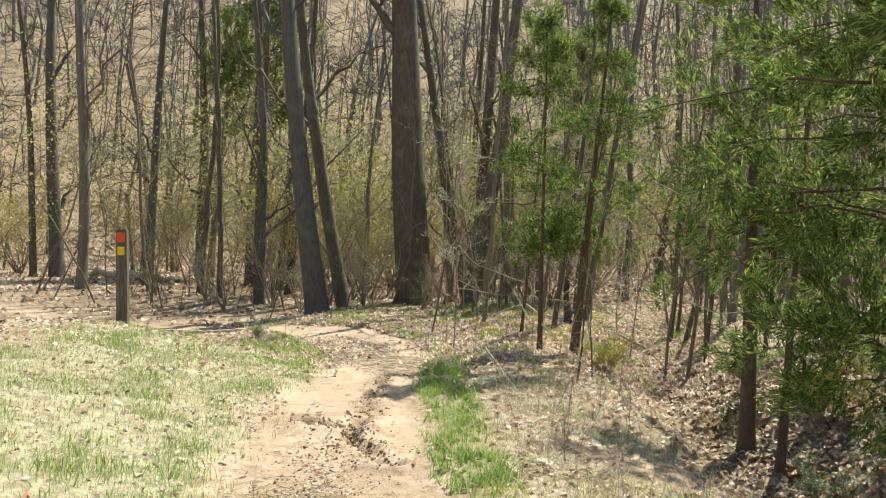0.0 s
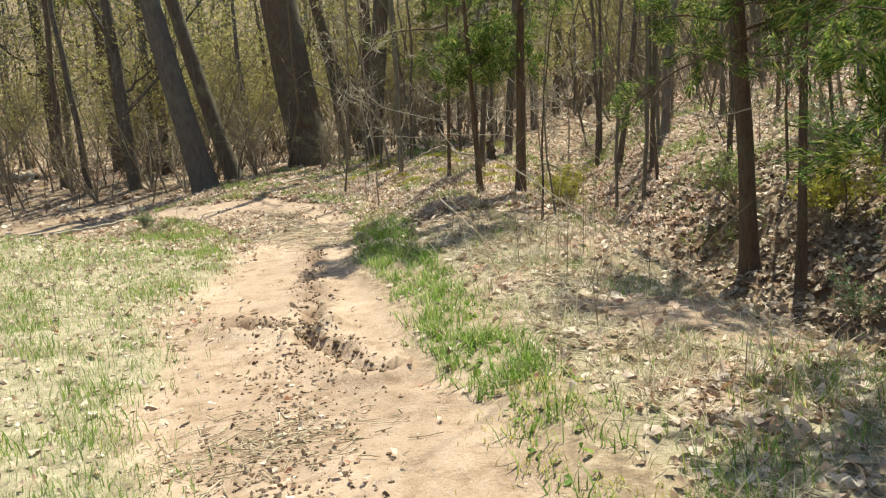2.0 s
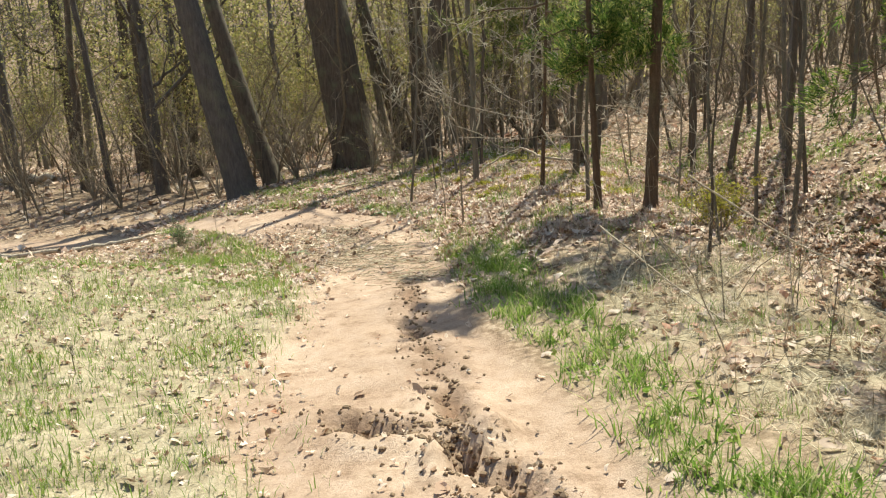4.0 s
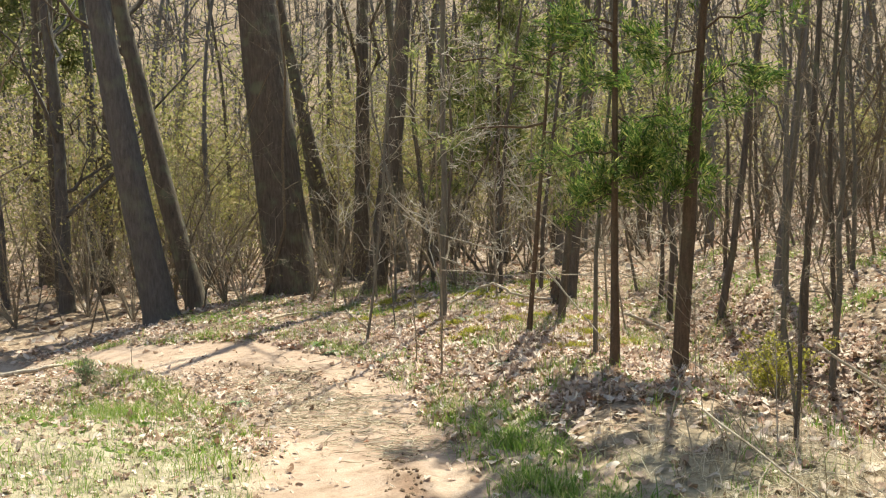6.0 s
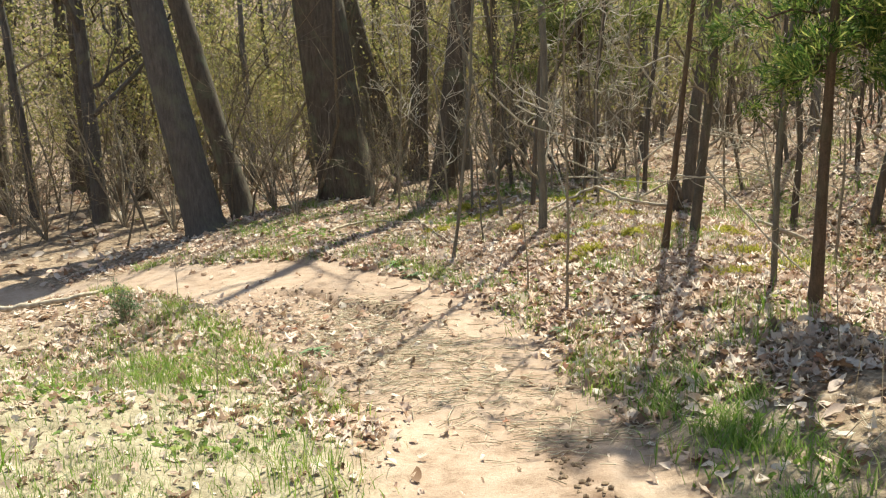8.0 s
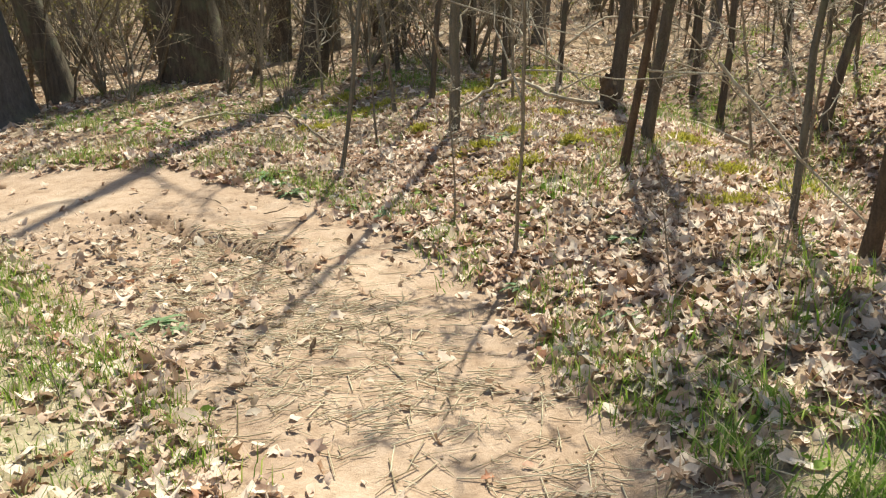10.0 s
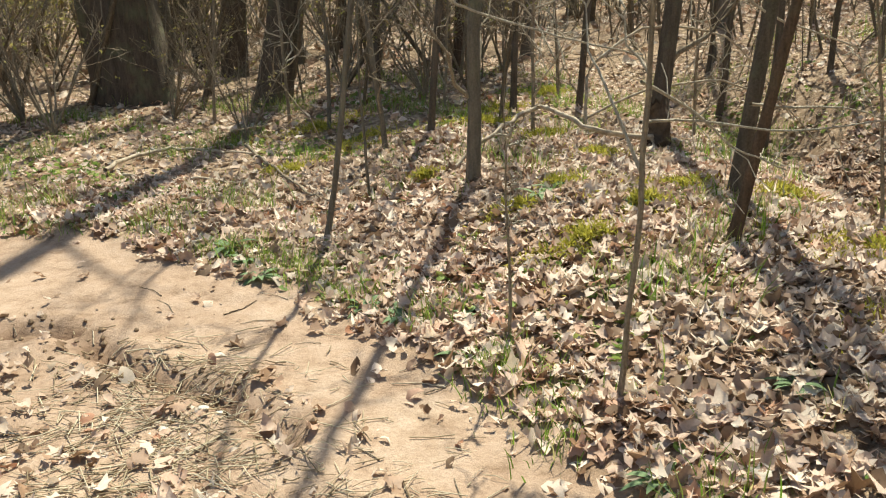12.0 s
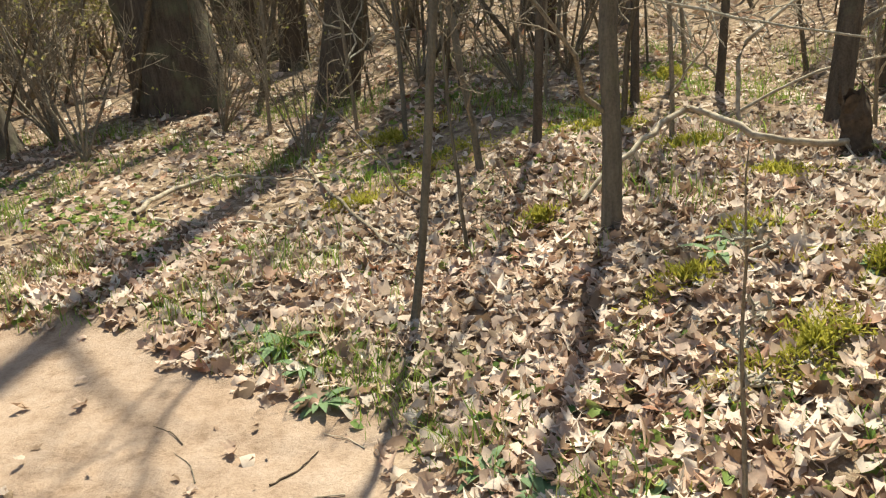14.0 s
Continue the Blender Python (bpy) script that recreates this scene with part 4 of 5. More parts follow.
for k, (pts, r, n) in enumerate([
        ([(.12, 15.0, 1.73), (.39, 15.0, 1.37), (.74, 15.0, 1.08), (1.34, 15.0, .89)], .010, 8),
        ([(.25, 14.25, .75), (.55, 14.5, .69), (.98, 14.6, .66), (1.25, 14.6, .58)], .009, 6),
        ([(-1.06, 15.6, 1.46), (-.77, 15.6, 1.16), (-.50, 15.75, 1.06), (-.02, 15.5, .92), (.28, 15.4, .86)], .010, 9),
        ([(.66, 13.0, 1.85), (.84, 13.5, 1.64), (1.07, 13.6, 1.48), (1.23, 13.6, 1.31)], .009, 6),
        ([(-.66, 13.37, .97), (-.42, 13.5, .86), (-.25, 13.5, .72), (-.05, 13.5, .64)], .006, 6),
        ([(-.66, 13.36, .85), (-.45, 13.5, .83), (-.05, 13.5, .77), (.47, 13.5, .80)], .006, 7),
        ([(-.65, 13.36, 1.25), (-.9, 13.5, 1.36), (-1.1, 13.6, 1.55)], .006, 6),
        ([(1.16, 16.9, 1.6), (.85, 16.6, 1.75), (.5, 16.4, 1.62), (.2, 16.3, 1.7)], .010, 9),
        ([(-1.3, 20.2, 2.2), (-1.0, 19.6, 2.5), (-.5, 19.2, 2.45), (.1, 19.0, 2.7)], .012, 10),
        ([(-2.0, 20.6, 3.2), (-1.3, 20.0, 3.45), (-.6, 19.6, 3.2), (0, 19.4, 3.4)], .013, 10),
        ([(2.95, 9.6, 2.0), (2.5, 9.4, 2.15), (2.2, 9.2, 2.05), (1.9, 9.1, 2.2)], .010, 9),
        ([(2.95, 9.6, 1.0), (2.6, 9.5, .95), (2.3, 9.5, 1.05)], .008, 7)]):
    stick("dead_limb", pts, r, PALE_TWIG, "thin pale dead limb spreading between slim trees", 40 + k, n, 6, "branch", "pale dead limbs")
stick("leaning_branch", [(.2, 13.05, .9), (.5, 12.7, .45), (.75, 12.3, .14)], .009, PALE_WOOD, "dry pale weed stalk leaning in the brush", 8, 6)
stick("leaning_branch", [(.9, 9.5, .75), (1.35, 9.25, .4), (1.9, 8.9, .06)], .007, PALE_WOOD, "dry pale stalk leaning in the weeds", 9, 5)
stick("leaning_branch", [(.35, 9.4, .5), (.65, 9.0, .25), (.95, 8.6, .03)], .006, PALE_WOOD, "dry pale stalk leaning in the weeds", 10, 5)
for k in range(20):
    x, y, a, ln, h = g.uniform(.35, 2.0), g.uniform(7.2, 11.6), g.uniform(0, 6.28), g.uniform(.25, .7), g.uniform(.3, .9)
    z = float(surface(x, y))
    stick("dry_stalk", [(x, y, z), (x + math.cos(a) * ln * .4, y + math.sin(a) * ln * .4, z + h * .6), (x + math.cos(a) * ln, y + math.sin(a) * ln, z + h)], g.uniform(.0025, .005), PALE_WOOD,
          "pale dry weed stalk leaning in the brush", 600 + k, 3, 5, "weed", "dry stalks")
for k in range(46):
    x, y, a, ln = g.uniform(-2.9, -.9), g.uniform(12.0, 15.6), g.uniform(0, 3.14), g.uniform(.06, .22)
    stick("twig", lying([(x, y), (x + math.cos(a) * ln / 2, y + math.sin(a) * ln / 2), (x + math.cos(a + .2) * ln, y + math.sin(a + .2) * ln)], .004), g.uniform(.002, .0045), (TWIG, CHAR, PALE_WOOD)[k % 3],
          "small dry twig lying on the dirt trail", 200 + k, 0, 5, "twig", "twigs on the trail")


def dead_weed(x, y, height, seed):
    """A small branching dry stalk."""
    g = np.random.default_rng(seed)
    s = np.linspace(0, 1, 6)
    p = np.stack([g.normal() * .12 * height * s, g.normal() * .12 * height * s, height * s], -1)[None]
    r = (.004 * (1 - .6 * s))[None]
    l1, r1 = offshoots(g, p, r, 7, height * .6, .2, .7, 4, .4)
    l2, r2 = offshoots(g, l1, r1, 3, height * .25, .3, .5, 3, .4)
    v, f = joined([tubes(p, r, 5), tubes(l1, np.maximum(r1, .0016), 4), tubes(l2, np.maximum(r2, .0012), 3)])
    ob = new("dead_weed", raw_mesh("dead_weed", v, f, TWIG))
    ob.location = (x, y, float(surface(x, y)) - .01)
    return tagged(ob, "small dry brown weed standing in thin grass", "weed", "dead weeds")


for k, (x, y, h) in enumerate([(-2.75, 11.9, .28), (-2.6, 12.1, .2), (-3.4, 10.2, .25), (-3.6, 13.2, .3), (-2.6, 8.6, .16), (-4.2, 14.2, .4), (-3.9, 14.9, .5), (-4.4, 12.6, .3), (.62, 9.8, .5), (.95, 8.9, .6), (1.25, 8.2, .55), (.75, 10.6, .6),
                               (1.5, 9.4, .7), (1.75, 7.8, .5), (.35, 11.4, .45), (1.0, 11.5, .6), (.1, 12.2, .5), (1.3, 6.9, .4), (-.2, 12.5, .55), (1.7, 10.2, .7)]):
    dead_weed(x, y, h, 500 + k)


def straw_bits():
    """Short dry stems washed together on the trail."""
    g = np.random.default_rng(17)
    n = 2800
    spot = np.array([(-1.75, 12.2), (-1.5, 12.75), (-2.05, 13.3), (-2.5, 13.0), (-1.2, 11.9), (-2.2, 14.0), (-.9, 11.3), (-.3, 5.8), (-1.9, 12.8), (-2.3, 13.6)])[g.integers(0, 10, n)]
    c = spot + g.normal(size=(n, 2)) * np.array([.28, .22])
    a, ln = g.normal(size=n) * .9, .02 + .16 * g.uniform(0, 1, n) ** 1.5
    s = np.linspace(-.5, .5, 3)
    x, y = c[:, :1] + np.cos(a)[:, None] * ln[:, None] * s, c[:, 1:] + np.sin(a)[:, None] * ln[:, None] * s
    z = surface(x, y) + .004 + g.uniform(0, .012, (n, 3))
    v, f = tubes(np.stack([x, y, z], -1), np.full((n, 3), .0019) * g.uniform(.6, 1.5, (n, 1)), 4)
    return tagged(new("straw_bits", raw_mesh("straw_bits", v, f, STRAW)), "short dry stems washed together on dirt", "straw", kind="stuff")


straw_bits()


def thatch():
    """Long dry stems lying tangled between the verge and the gully."""
    g = np.random.default_rng(18)
    x, y = scatter(g, 26000, (-.5, 3.6, 2.4, 11.2), lambda x, y: straw_mask(x, y) * (.15 + .85 * sstep(-.3, .5, wander(x, y, 3.1, 41))) * (1 - .7 * bare_patch(x, y)) * .45)
    n = len(x)
    a, ln, s = g.uniform(0, 2 * np.pi, n), .06 + .30 * g.uniform(0, 1, n) ** 1.6, np.linspace(0, 1, 4)
    curl = a[:, None] + g.normal(size=(n, 1)) * .5 * s
    px, py = x[:, None] + np.cos(curl) * ln[:, None] * s, y[:, None] + np.sin(curl) * ln[:, None] * s
    lift = g.uniform(.0, .5, n)[:, None] ** 2 * ln[:, None] * np.sin(s * np.pi * g.uniform(.5, 1, (n, 1)))
    v, f = tubes(np.stack([px, py, surface(px, py) + .006 + lift], -1), np.full((n, 4), .0017) * g.uniform(.6, 1.5, (n, 1)), 3)
    return tagged(new("dry_thatch", raw_mesh("dry_thatch", v, f, STRAW)), "tangled pale dry stems lying on the ground", "straw", kind="stuff")


def stump(x, y):
    g = np.random.default_rng(3)
    z = np.linspace(0, .34, 9)
    p = np.stack([.04 * np.sin(z * 9), z * .06, z], -1)
    v, f = tubes(p[None], (.082 - .07 * z + .03 * np.exp(-z / .04))[None], 14)
    v += np.array([noise.noise_vector(Vector(c * 14)) for c in v]) * .028
    top = len(v) - 14
    v[top:, 2] += g.uniform(-.10, .09, 14)
    v[top - 14:top, 2] += g.uniform(-.03, .02, 14)
    v = np.vstack([v, p[-1] - np.array([0, 0, .05])])
    f = np.vstack([f, [[top + k, top + (k + 1) % 14, len(v) - 1, len(v) - 1] for k in range(14)]])
    ob = new("stump", raw_mesh("stump", v, f[:-14], CHAR, False))
    ob.location = (x, y, float(surface(x, y)) - .03)
    return tagged(ob, "jagged dark rotten stump in the leaves", "stump")


stump(.80, 16.26)


# ---- ground cover ----
def blades(name, x, y, low, high, width, material, label, category, seed, lean=.45):
    """Tapered, bending blades of grass."""
    g = np.random.default_rng(seed)
    n = len(x)
    h, a = g.uniform(low, high, n), g.uniform(0, 2 * np.pi, n)
    tip = np.stack([np.cos(a), np.sin(a)], -1) * (h * g.uniform(.05, lean, n))[:, None]
    side = np.stack([-np.sin(a + g.normal(size=n)), np.cos(a)], -1) * (width * g.uniform(.6, 1.3, n))[:, None]
    root = np.stack([x, y, surface(x, y) - .006], -1)
    def at(k, up, w):
        q = root.copy()
        q[:, :2] += tip * k + side * w
        q[:, 2] += h * up
        return q
    v = np.stack([at(0, 0, -.5), at(0, 0, .5), at(.35, .55, .42), at(.35, .55, -.42), at(1, .95, .06), at(1, .95, -.06)], 1).reshape(-1, 3)
    b = np.arange(n)[:, None] * 6
    f = np.concatenate([b + np.array([0, 1, 2, 3]), b + np.array([3, 2, 4, 5])])
    return tagged(new(name, raw_mesh(name, v, f, material)), label, category, kind="stuff")


def scatter(g, n, box, density):
    x, y = g.uniform(box[0], box[1], n), g.uniform(box[2], box[3], n)
    keep = g.uniform(0, 1, n) < density(x, y)
    return x[keep], y[keep]


thatch()
g = np.random.default_rng(8)
clump = lambda x, y, s, k: sstep(-.15, .55, wander(x, y, s, k))
x, y = scatter(g, 260000, (-5.5, 1.8, 1.5, 14.8), lambda x, y: grass_mask(x, y) * (.22 + .78 * clump(x, y, 2.6, 5)) * (1 - .75 * trail_mask(x, y)))
blades("lawn_grass", x, y, .02, .085, .0045, GRASS_DRY, "thin pale-green grass on dry ground", "grass", 1, .9)
x, y = scatter(g, 90000, (-4.5, 1.2, 2.0, 14.3), lambda x, y: grass_mask(x, y) * sstep(.15, .7, wander(x, y, 1.9, 12.5)) * (1 - trail_mask(x, y)))
blades("grass_tufts", x, y, .04, .12, .005, GRASS, "fresh green tufts in the thin lawn", "grass", 2, .9)
x, y = scatter(g, 210000, (-1.2, 2.2, 3.0, 12.6), lambda x, y: verge_mask(x, y) * (.10 + .9 * sstep(-.25, .45, wander(x, y, 9, 4))))
blades("verge_grass", x, y, .02, .125, .0065, VERGE, "lush green grass along the trail's edge", "grass", 3, 1.4)
x, y = scatter(g, 75000, (-.6, 3.8, 1.0, 11.4), lambda x, y: straw_mask(x, y) * (.25 + .75 * clump(x, y, 3.4, 2)) * (1 - .6 * bare_patch(x, y)))
blades("dry_grass", x, y, .015, .10, .0042, STRAW, "tangled tan dry grass", "grass", 4, 2.6)
x, y = scatter(g, 16000, (-.6, 3.8, 1.0, 11.4), lambda x, y: straw_mask(x, y) * sstep(.2, .6, wander(x, y, 2.7, 31)) * (1 - .8 * bare_patch(x, y)))
blades("dry_tufts", x, y, .08, .26, .004, STRAW, "tufts of tan dry grass beside the trail", "grass", 14, 1.3)
x, y = scatter(g, 40000, (-.6, 3.8, 2.5, 11.4), lambda x, y: straw_mask(x, y) * sstep(.0, .6, wander(x, y, 4.7, 3)) * (1 - bare_patch(x, y)))
blades("green_shoots", x, y, .03, .12, .0045, GRASS_DRY, "green shoots coming through dry grass", "grass", 15, .9)
x, y = scatter(g, 500, (-.2, 3.4, 3.5, 11.4), lambda x, y: straw_mask(x, y) * clump(x, y, 2.1, 6))
blades("weed_stalks", x, y, .25, .75, .0045, STRAW, "tall dry weed stalks", "weeds", 5, .5)
x, y = scatter(g, 130000, (-4.5, 6, 10.5, 21), lambda x, y: (1 - trail_mask(x, y)) * sstep(.1, .8, wander(x, y, 2.9, 21)) * .8)
blades("woodland_grass", x, y, .07, .18, .005, GRASS, "sparse green shoots among the leaves", "grass", 6, .9)
edge = lambda x, y: np.exp(-((from_line(TRAIL, x, y)[0] - np.interp(from_line(TRAIL, x, y)[1], np.arange(len(TRAIL)), TRAIL[:, 2]) - .1) / .13) ** 2) * sstep(-.4, .4, wander(x, y, 3.1, 15)) * sstep(10.5, 12, y)
x, y = scatter(g, 130000, (-5, .5, 10.5, 17), edge)
blades("edge_grass", x, y, .03, .11, .005, GRASS, "low green grass at the trail's edge", "grass", 7, 1.0)


def litter_density(x, y):
    """How thickly dry leaves lie."""
    bank = sstep(9.3, 11.2, y) * (1 - trail_mask(x, y)) * (1 - .93 * grass_mask(x, y)) * (1 - .75 * verge_mask(x, y))
    right = straw_mask(x, y) * .75 * (1 - .55 * bare_patch(x, y)) + sstep(1.2, 2.0, x - np.interp(y, [0, 6, 9, 12], [2.0, .9, .3, -.3])) * .9 * (1 - .9 * bare_patch(x, y)) * (1 - sstep(9.3, 11.2, y))
    left = sstep(3.2, 4.5, np.interp(y, TRAIL[:14, 1], TRAIL[:14, 0]) - x) * .7
    few = .10 * np.exp(-(from_line(RUT3 - np.array([.4, .5]), x, y)[0] / .4) ** 2) + .03 * grass_mask(x, y) + .006 * trail_mask(x, y) * sstep(3, 5, y) + .10 * trail_mask(x, y) * np.exp(-(((x + 2.1) / .6) ** 2 + ((y - 13.2) / .8) ** 2)) * sstep(-.3, .5, wander(x, y, 5.0, 7))
    return np.clip(np.maximum(np.maximum(bank, right), left) + few, 0, 1)


OUTLINE = [(0, -.5), (.16, -.36), (.34, -.38), (.28, -.12), (.46, .06), (.24, .16), (.22, .36), (0, .52), (-.2, .34), (-.26, .15), (-.44, .08), (-.27, -.14), (-.33, -.36), (-.15, -.36)]


def leaf_points(g, n, lobed=True):
    """Corners of n curled leaves, one metre long and lying at the origin: (n, corners, 3), and the faces of one."""
    base = np.array(OUTLINE if lobed else [(0, -.5), (.22, -.25), (.27, .05), (.16, .33), (0, .5), (-.16, .33), (-.27, .05), (-.22, -.25)])
    k = len(base)
    p = np.zeros((n, k + 2, 3))
    p[:, :k, :2] = base * g.uniform(.75, 1.2, (n, k, 1))
    p[:, k, 1], p[:, k + 1, 1] = -.2, .2
    cup, twist, roll = g.uniform(-.5, 1.25, (n, 1)), g.normal(size=(n, 1)) * .55, g.normal(size=(n, 1)) * .6
    p[:, :, 2] = cup * p[:, :, 0] ** 2 * 2.2 + roll * p[:, :, 1] ** 2 + twist * p[:, :, 0] * p[:, :, 1] + g.normal(size=(n, k + 2)) * .05
    lower, upper, half = k, k + 1, k // 2
    faces = []
    for i in range(k):
        j = (i + 1) % k
        mid = lower if base[i][1] + base[j][1] < 0 else upper
        faces.append((i, j, mid))
    right = next(i for i in range(half) if base[i][1] < 0 <= base[i + 1][1])
    left = next(i for i in range(half, k) if base[i][1] >= 0 > base[(i + 1) % k][1])
    faces += [(right + 1, upper, lower), ((left + 1) % k, lower, upper)]
    return p, np.array(faces)


def turned(g, p, size, tilt):
    n = len(p)
    a, b, c = g.uniform(0, 2 * np.pi, n), g.normal(size=n) * tilt, g.normal(size=n) * tilt
    p = p * size[:, None, None]
    x, y, z = p[..., 0], p[..., 1], p[..., 2]
    y, z = y * np.cos(b)[:, None] - z * np.sin(b)[:, None], y * np.sin(b)[:, None] + z * np.cos(b)[:, None]
    x, z = x * np.cos(c)[:, None] + z * np.sin(c)[:, None], z * np.cos(c)[:, None] - x * np.sin(c)[:, None]
    return np.stack([x * np.cos(a)[:, None] - y * np.sin(a)[:, None], x * np.sin(a)[:, None] + y * np.cos(a)[:, None], z], -1)


def litter(name, x, y, low, high, seed, tilt, label, lobed=True, material=None):
    g = np.random.default_rng(seed)
    p, f = leaf_points(g, len(x), lobed)
    p = turned(g, p, g.uniform(low, high, len(x)), tilt)
    p += np.stack([x, y, surface(x, y) + .004 + g.uniform(0, .022, len(x))], -1)[:, None]
    k = p.shape[1]
    faces = (np.arange(len(x))[:, None, None] * k + f[None]).reshape(-1, 3)
    return tagged(new(name, raw_mesh(name, p.reshape(-1, 3), faces, material or LEAF)), label, "leaf litter", kind="stuff")


g = np.random.default_rng(9)
x, y = scatter(g, 30000, (-4.5, 3.2, 11.2, 17.2), litter_density)
litter("leaf_litter", x, y, .045, .105, 1, .42, "dry tan and brown fallen oak leaves")
x, y = scatter(g, 17000, (-4.5, 3.2, 11.2, 17.2), litter_density)
litter("curled_leaf_litter", x, y, .045, .11, 19, .5, "curled tan and brown oval fallen leaves", False)
x, y = scatter(g, 42000, (-6, 7, 1.0, 22), lambda x, y: litter_density(x, y) * ~((x > -4.5) & (x < 3.2) & (y > 11.2) & (y < 17.2)))
litter("leaf_litter_around", x, y, .05, .11, 2, .4, "dry brown leaves under the trees", False)
x, y = scatter(g, 16000, (-4.8, 1.5, 2.5, 15.5), lambda x, y: .55 * grass_mask(x, y) + trail_mask(x, y) * (.10 + .8 * np.exp(-((from_line(np.array([(.5, 3.5), (.0, 5.2), (-.35, 6.4), (-.45, 7.2)]), x, y)[0]) / .22) ** 2)) * sstep(2.5, 4, y) + .9 * np.exp(-(from_line(RUT3 - np.array([.25, .3]), x, y)[0] / .28) ** 2))
litter("leaf_crumbs", x, y, .015, .055, 4, .5, "crumbled leaf bits on grass and dirt", False)
x, y = scatter(g, 9000, (-1.6, 1.5, 2.5, 8.6), lambda x, y: trail_mask(x, y) * np.exp(-(from_line(np.array([(.6, 3.2), (.05, 4.8), (-.2, 5.6), (-.3, 6.4), (-.55, 7.6)]), x, y)[0] / .3) ** 2) * sstep(-.2, .6, wander(x, y, 7, 2.5)))
litter("dark_crumbs", x, y, .01, .045, 6, .6, "dark crumbled leaf bits trodden into dirt", False, LEAF_OLD)
x, y = scatter(g, 15000, (5, 15, 6, 28), lambda x, y: .9 + 0 * x)
litter("leaf_litter_on_the_hill", x, y, .09, .17, 5, .45, "dry leaves on the open wooded slope", False)
x, y = scatter(g, 34000, (-32, 24, 14, 52), lambda x, y: (1 - trail_mask(x, y)) * ~((x > -6) & (x < 12) & (y < 22)) * np.clip(1.25 - y / 55, .1, 1))
litter("leaf_litter_of_the_woods", x, y, .12, .26, 3, .5, "dry leaves carpeting the woods", False)

x, y = scatter(g, 15000, (2.2, 6.5, 4.5, 12.5), lambda x, y: sstep(-.2, .6, x - np.interp(y, [3, 6, 9, 12], [3.6, 3.0, 2.5, 2.0])) * .85)
litter("gully_litter", x, y, .05, .11, 11, .5, "brown leaves fallen into the gully", False, LEAF_OLD)
x, y = scatter(g, 3000, (2.6, 6.5, 4.5, 12.5), lambda x, y: sstep(.0, .6, wander(x, y, 2.2, 27)))
litter("gully_sprouts", x, y, .03, .07, 12, .7, "green leaves sprouting in the gully", False, SPROUT)
under = lambda x, y: (1 - .85 * bare_patch(x, y)) * sstep(.0, .5, x - np.interp(y, [2, 4, 5, 6.5], [1.7, 1.15, 1.05, 1.3])) * (1 - sstep(5.8, 7.0, y))
x, y = scatter(g, 7000, (.9, 4.6, 2.6, 7.0), lambda x, y: under(x, y) * (.3 + .7 * sstep(-.3, .4, wander(x, y, 3.3, 5))))
litter("leaf_litter_under_the_cedar", x, y, .03, .09, 13, .5, "brown leaves under the bushy cedar", False)
x, y = scatter(g, 16000, (.7, 4.2, 2.8, 7.0), lambda x, y: under(x, y) * sstep(.0, .6, wander(x, y, 2.6, 8)))
blades("shade_grass", x, y, .03, .14, .005, GRASS, "green grass growing under the cedar", "grass", 21, 1.1)
x, y = scatter(g, 9000, (.4, 2.2, 3.6, 6.2), lambda x, y: np.exp(-((x - np.interp(y, [3.6, 6.2], [1.35, .85])) / .22) ** 2) * sstep(-.2, .5, wander(x, y, 4.1, 3)))
blades("mossy_edge", x, y, .012, .05, .005, MOSS, "low yellow-green growth at the trail's edge", "moss", 22, 1.3)
patchy = lambda x, y: (1 - trail_mask(x, y)) * (sstep(.0, .7, wander(x, y, 2.2, 17)) + .35 * sstep(.2, .7, wander(x, y, 6.5, 9)))
x, y = scatter(g, 26000, (-4.5, 4, 11.0, 19.5), lambda x, y: patchy(x, y) * .9)
litter("green_seedlings", x, y, .03, .075, 7, .8, "small green leaves sprouting through dry leaves", False, SPROUT)
x, y = scatter(g, 5000, (-1.2, 2.2, 3.0, 12.6), lambda x, y: verge_mask(x, y) * .7)
litter("verge_herbs", x, y, .03, .07, 8, .7, "broad green leaves in the lush verge", False, VERGE)
x, y = scatter(g, 2500, (-1.2, 2.2, 3.0, 12.6), lambda x, y: verge_mask(x, y) * .6)
litter("verge_litter", x, y, .03, .08, 9, .5, "dry leaves caught in the green verge", False)

outside = lambda x, y: (1 - trail_mask(x, y)) * (1 - .95 * grass_mask(x, y)) * ~((x > -6) & (x < 7) & (y > 1) & (y < 22)) * ~((x > 5) & (y > 6)) * ~(y > 14)
x, y = scatter(g, 13000, (-22, 18, -14, 26), outside)
litter("leaf_litter_beyond", x, y, .10, .22, 15, .45, "dry leaves on the ground around the trail", False, LEAF_OLD)

x, y = scatter(g, 9000, (-5.5, 0, 5.5, 15.0), lambda x, y: grass_mask(x, y) * sstep(5.5, 10, y) * (.25 + .75 * sstep(-.3, .5, wander(x, y, 2.9, 33))) * .75 + .7 * np.exp(-(from_line(np.array([(-3.3, 14.3), (-2.45, 13.2), (-2.05, 12.0), (-1.75, 11.3)]), x, y)[0] / .2) ** 2) * sstep(-.4, .4, wander(x, y, 6, 3)))
litter("lawn_litter", x, y, .025, .075, 16, .5, "dry leaves lying in the thin lawn", False)
x, y = scatter(g, 5000, (-5.5, 0, 5.5, 15.0), lambda x, y: grass_mask(x, y) * sstep(6.5, 10, y) * sstep(-.2, .5, wander(x, y, 3.7, 13)) * .7 + .8 * np.exp(-(from_line(np.array([(-3.3, 14.3), (-2.45, 13.2), (-2.05, 12.0)]), x, y)[0] / .22) ** 2))
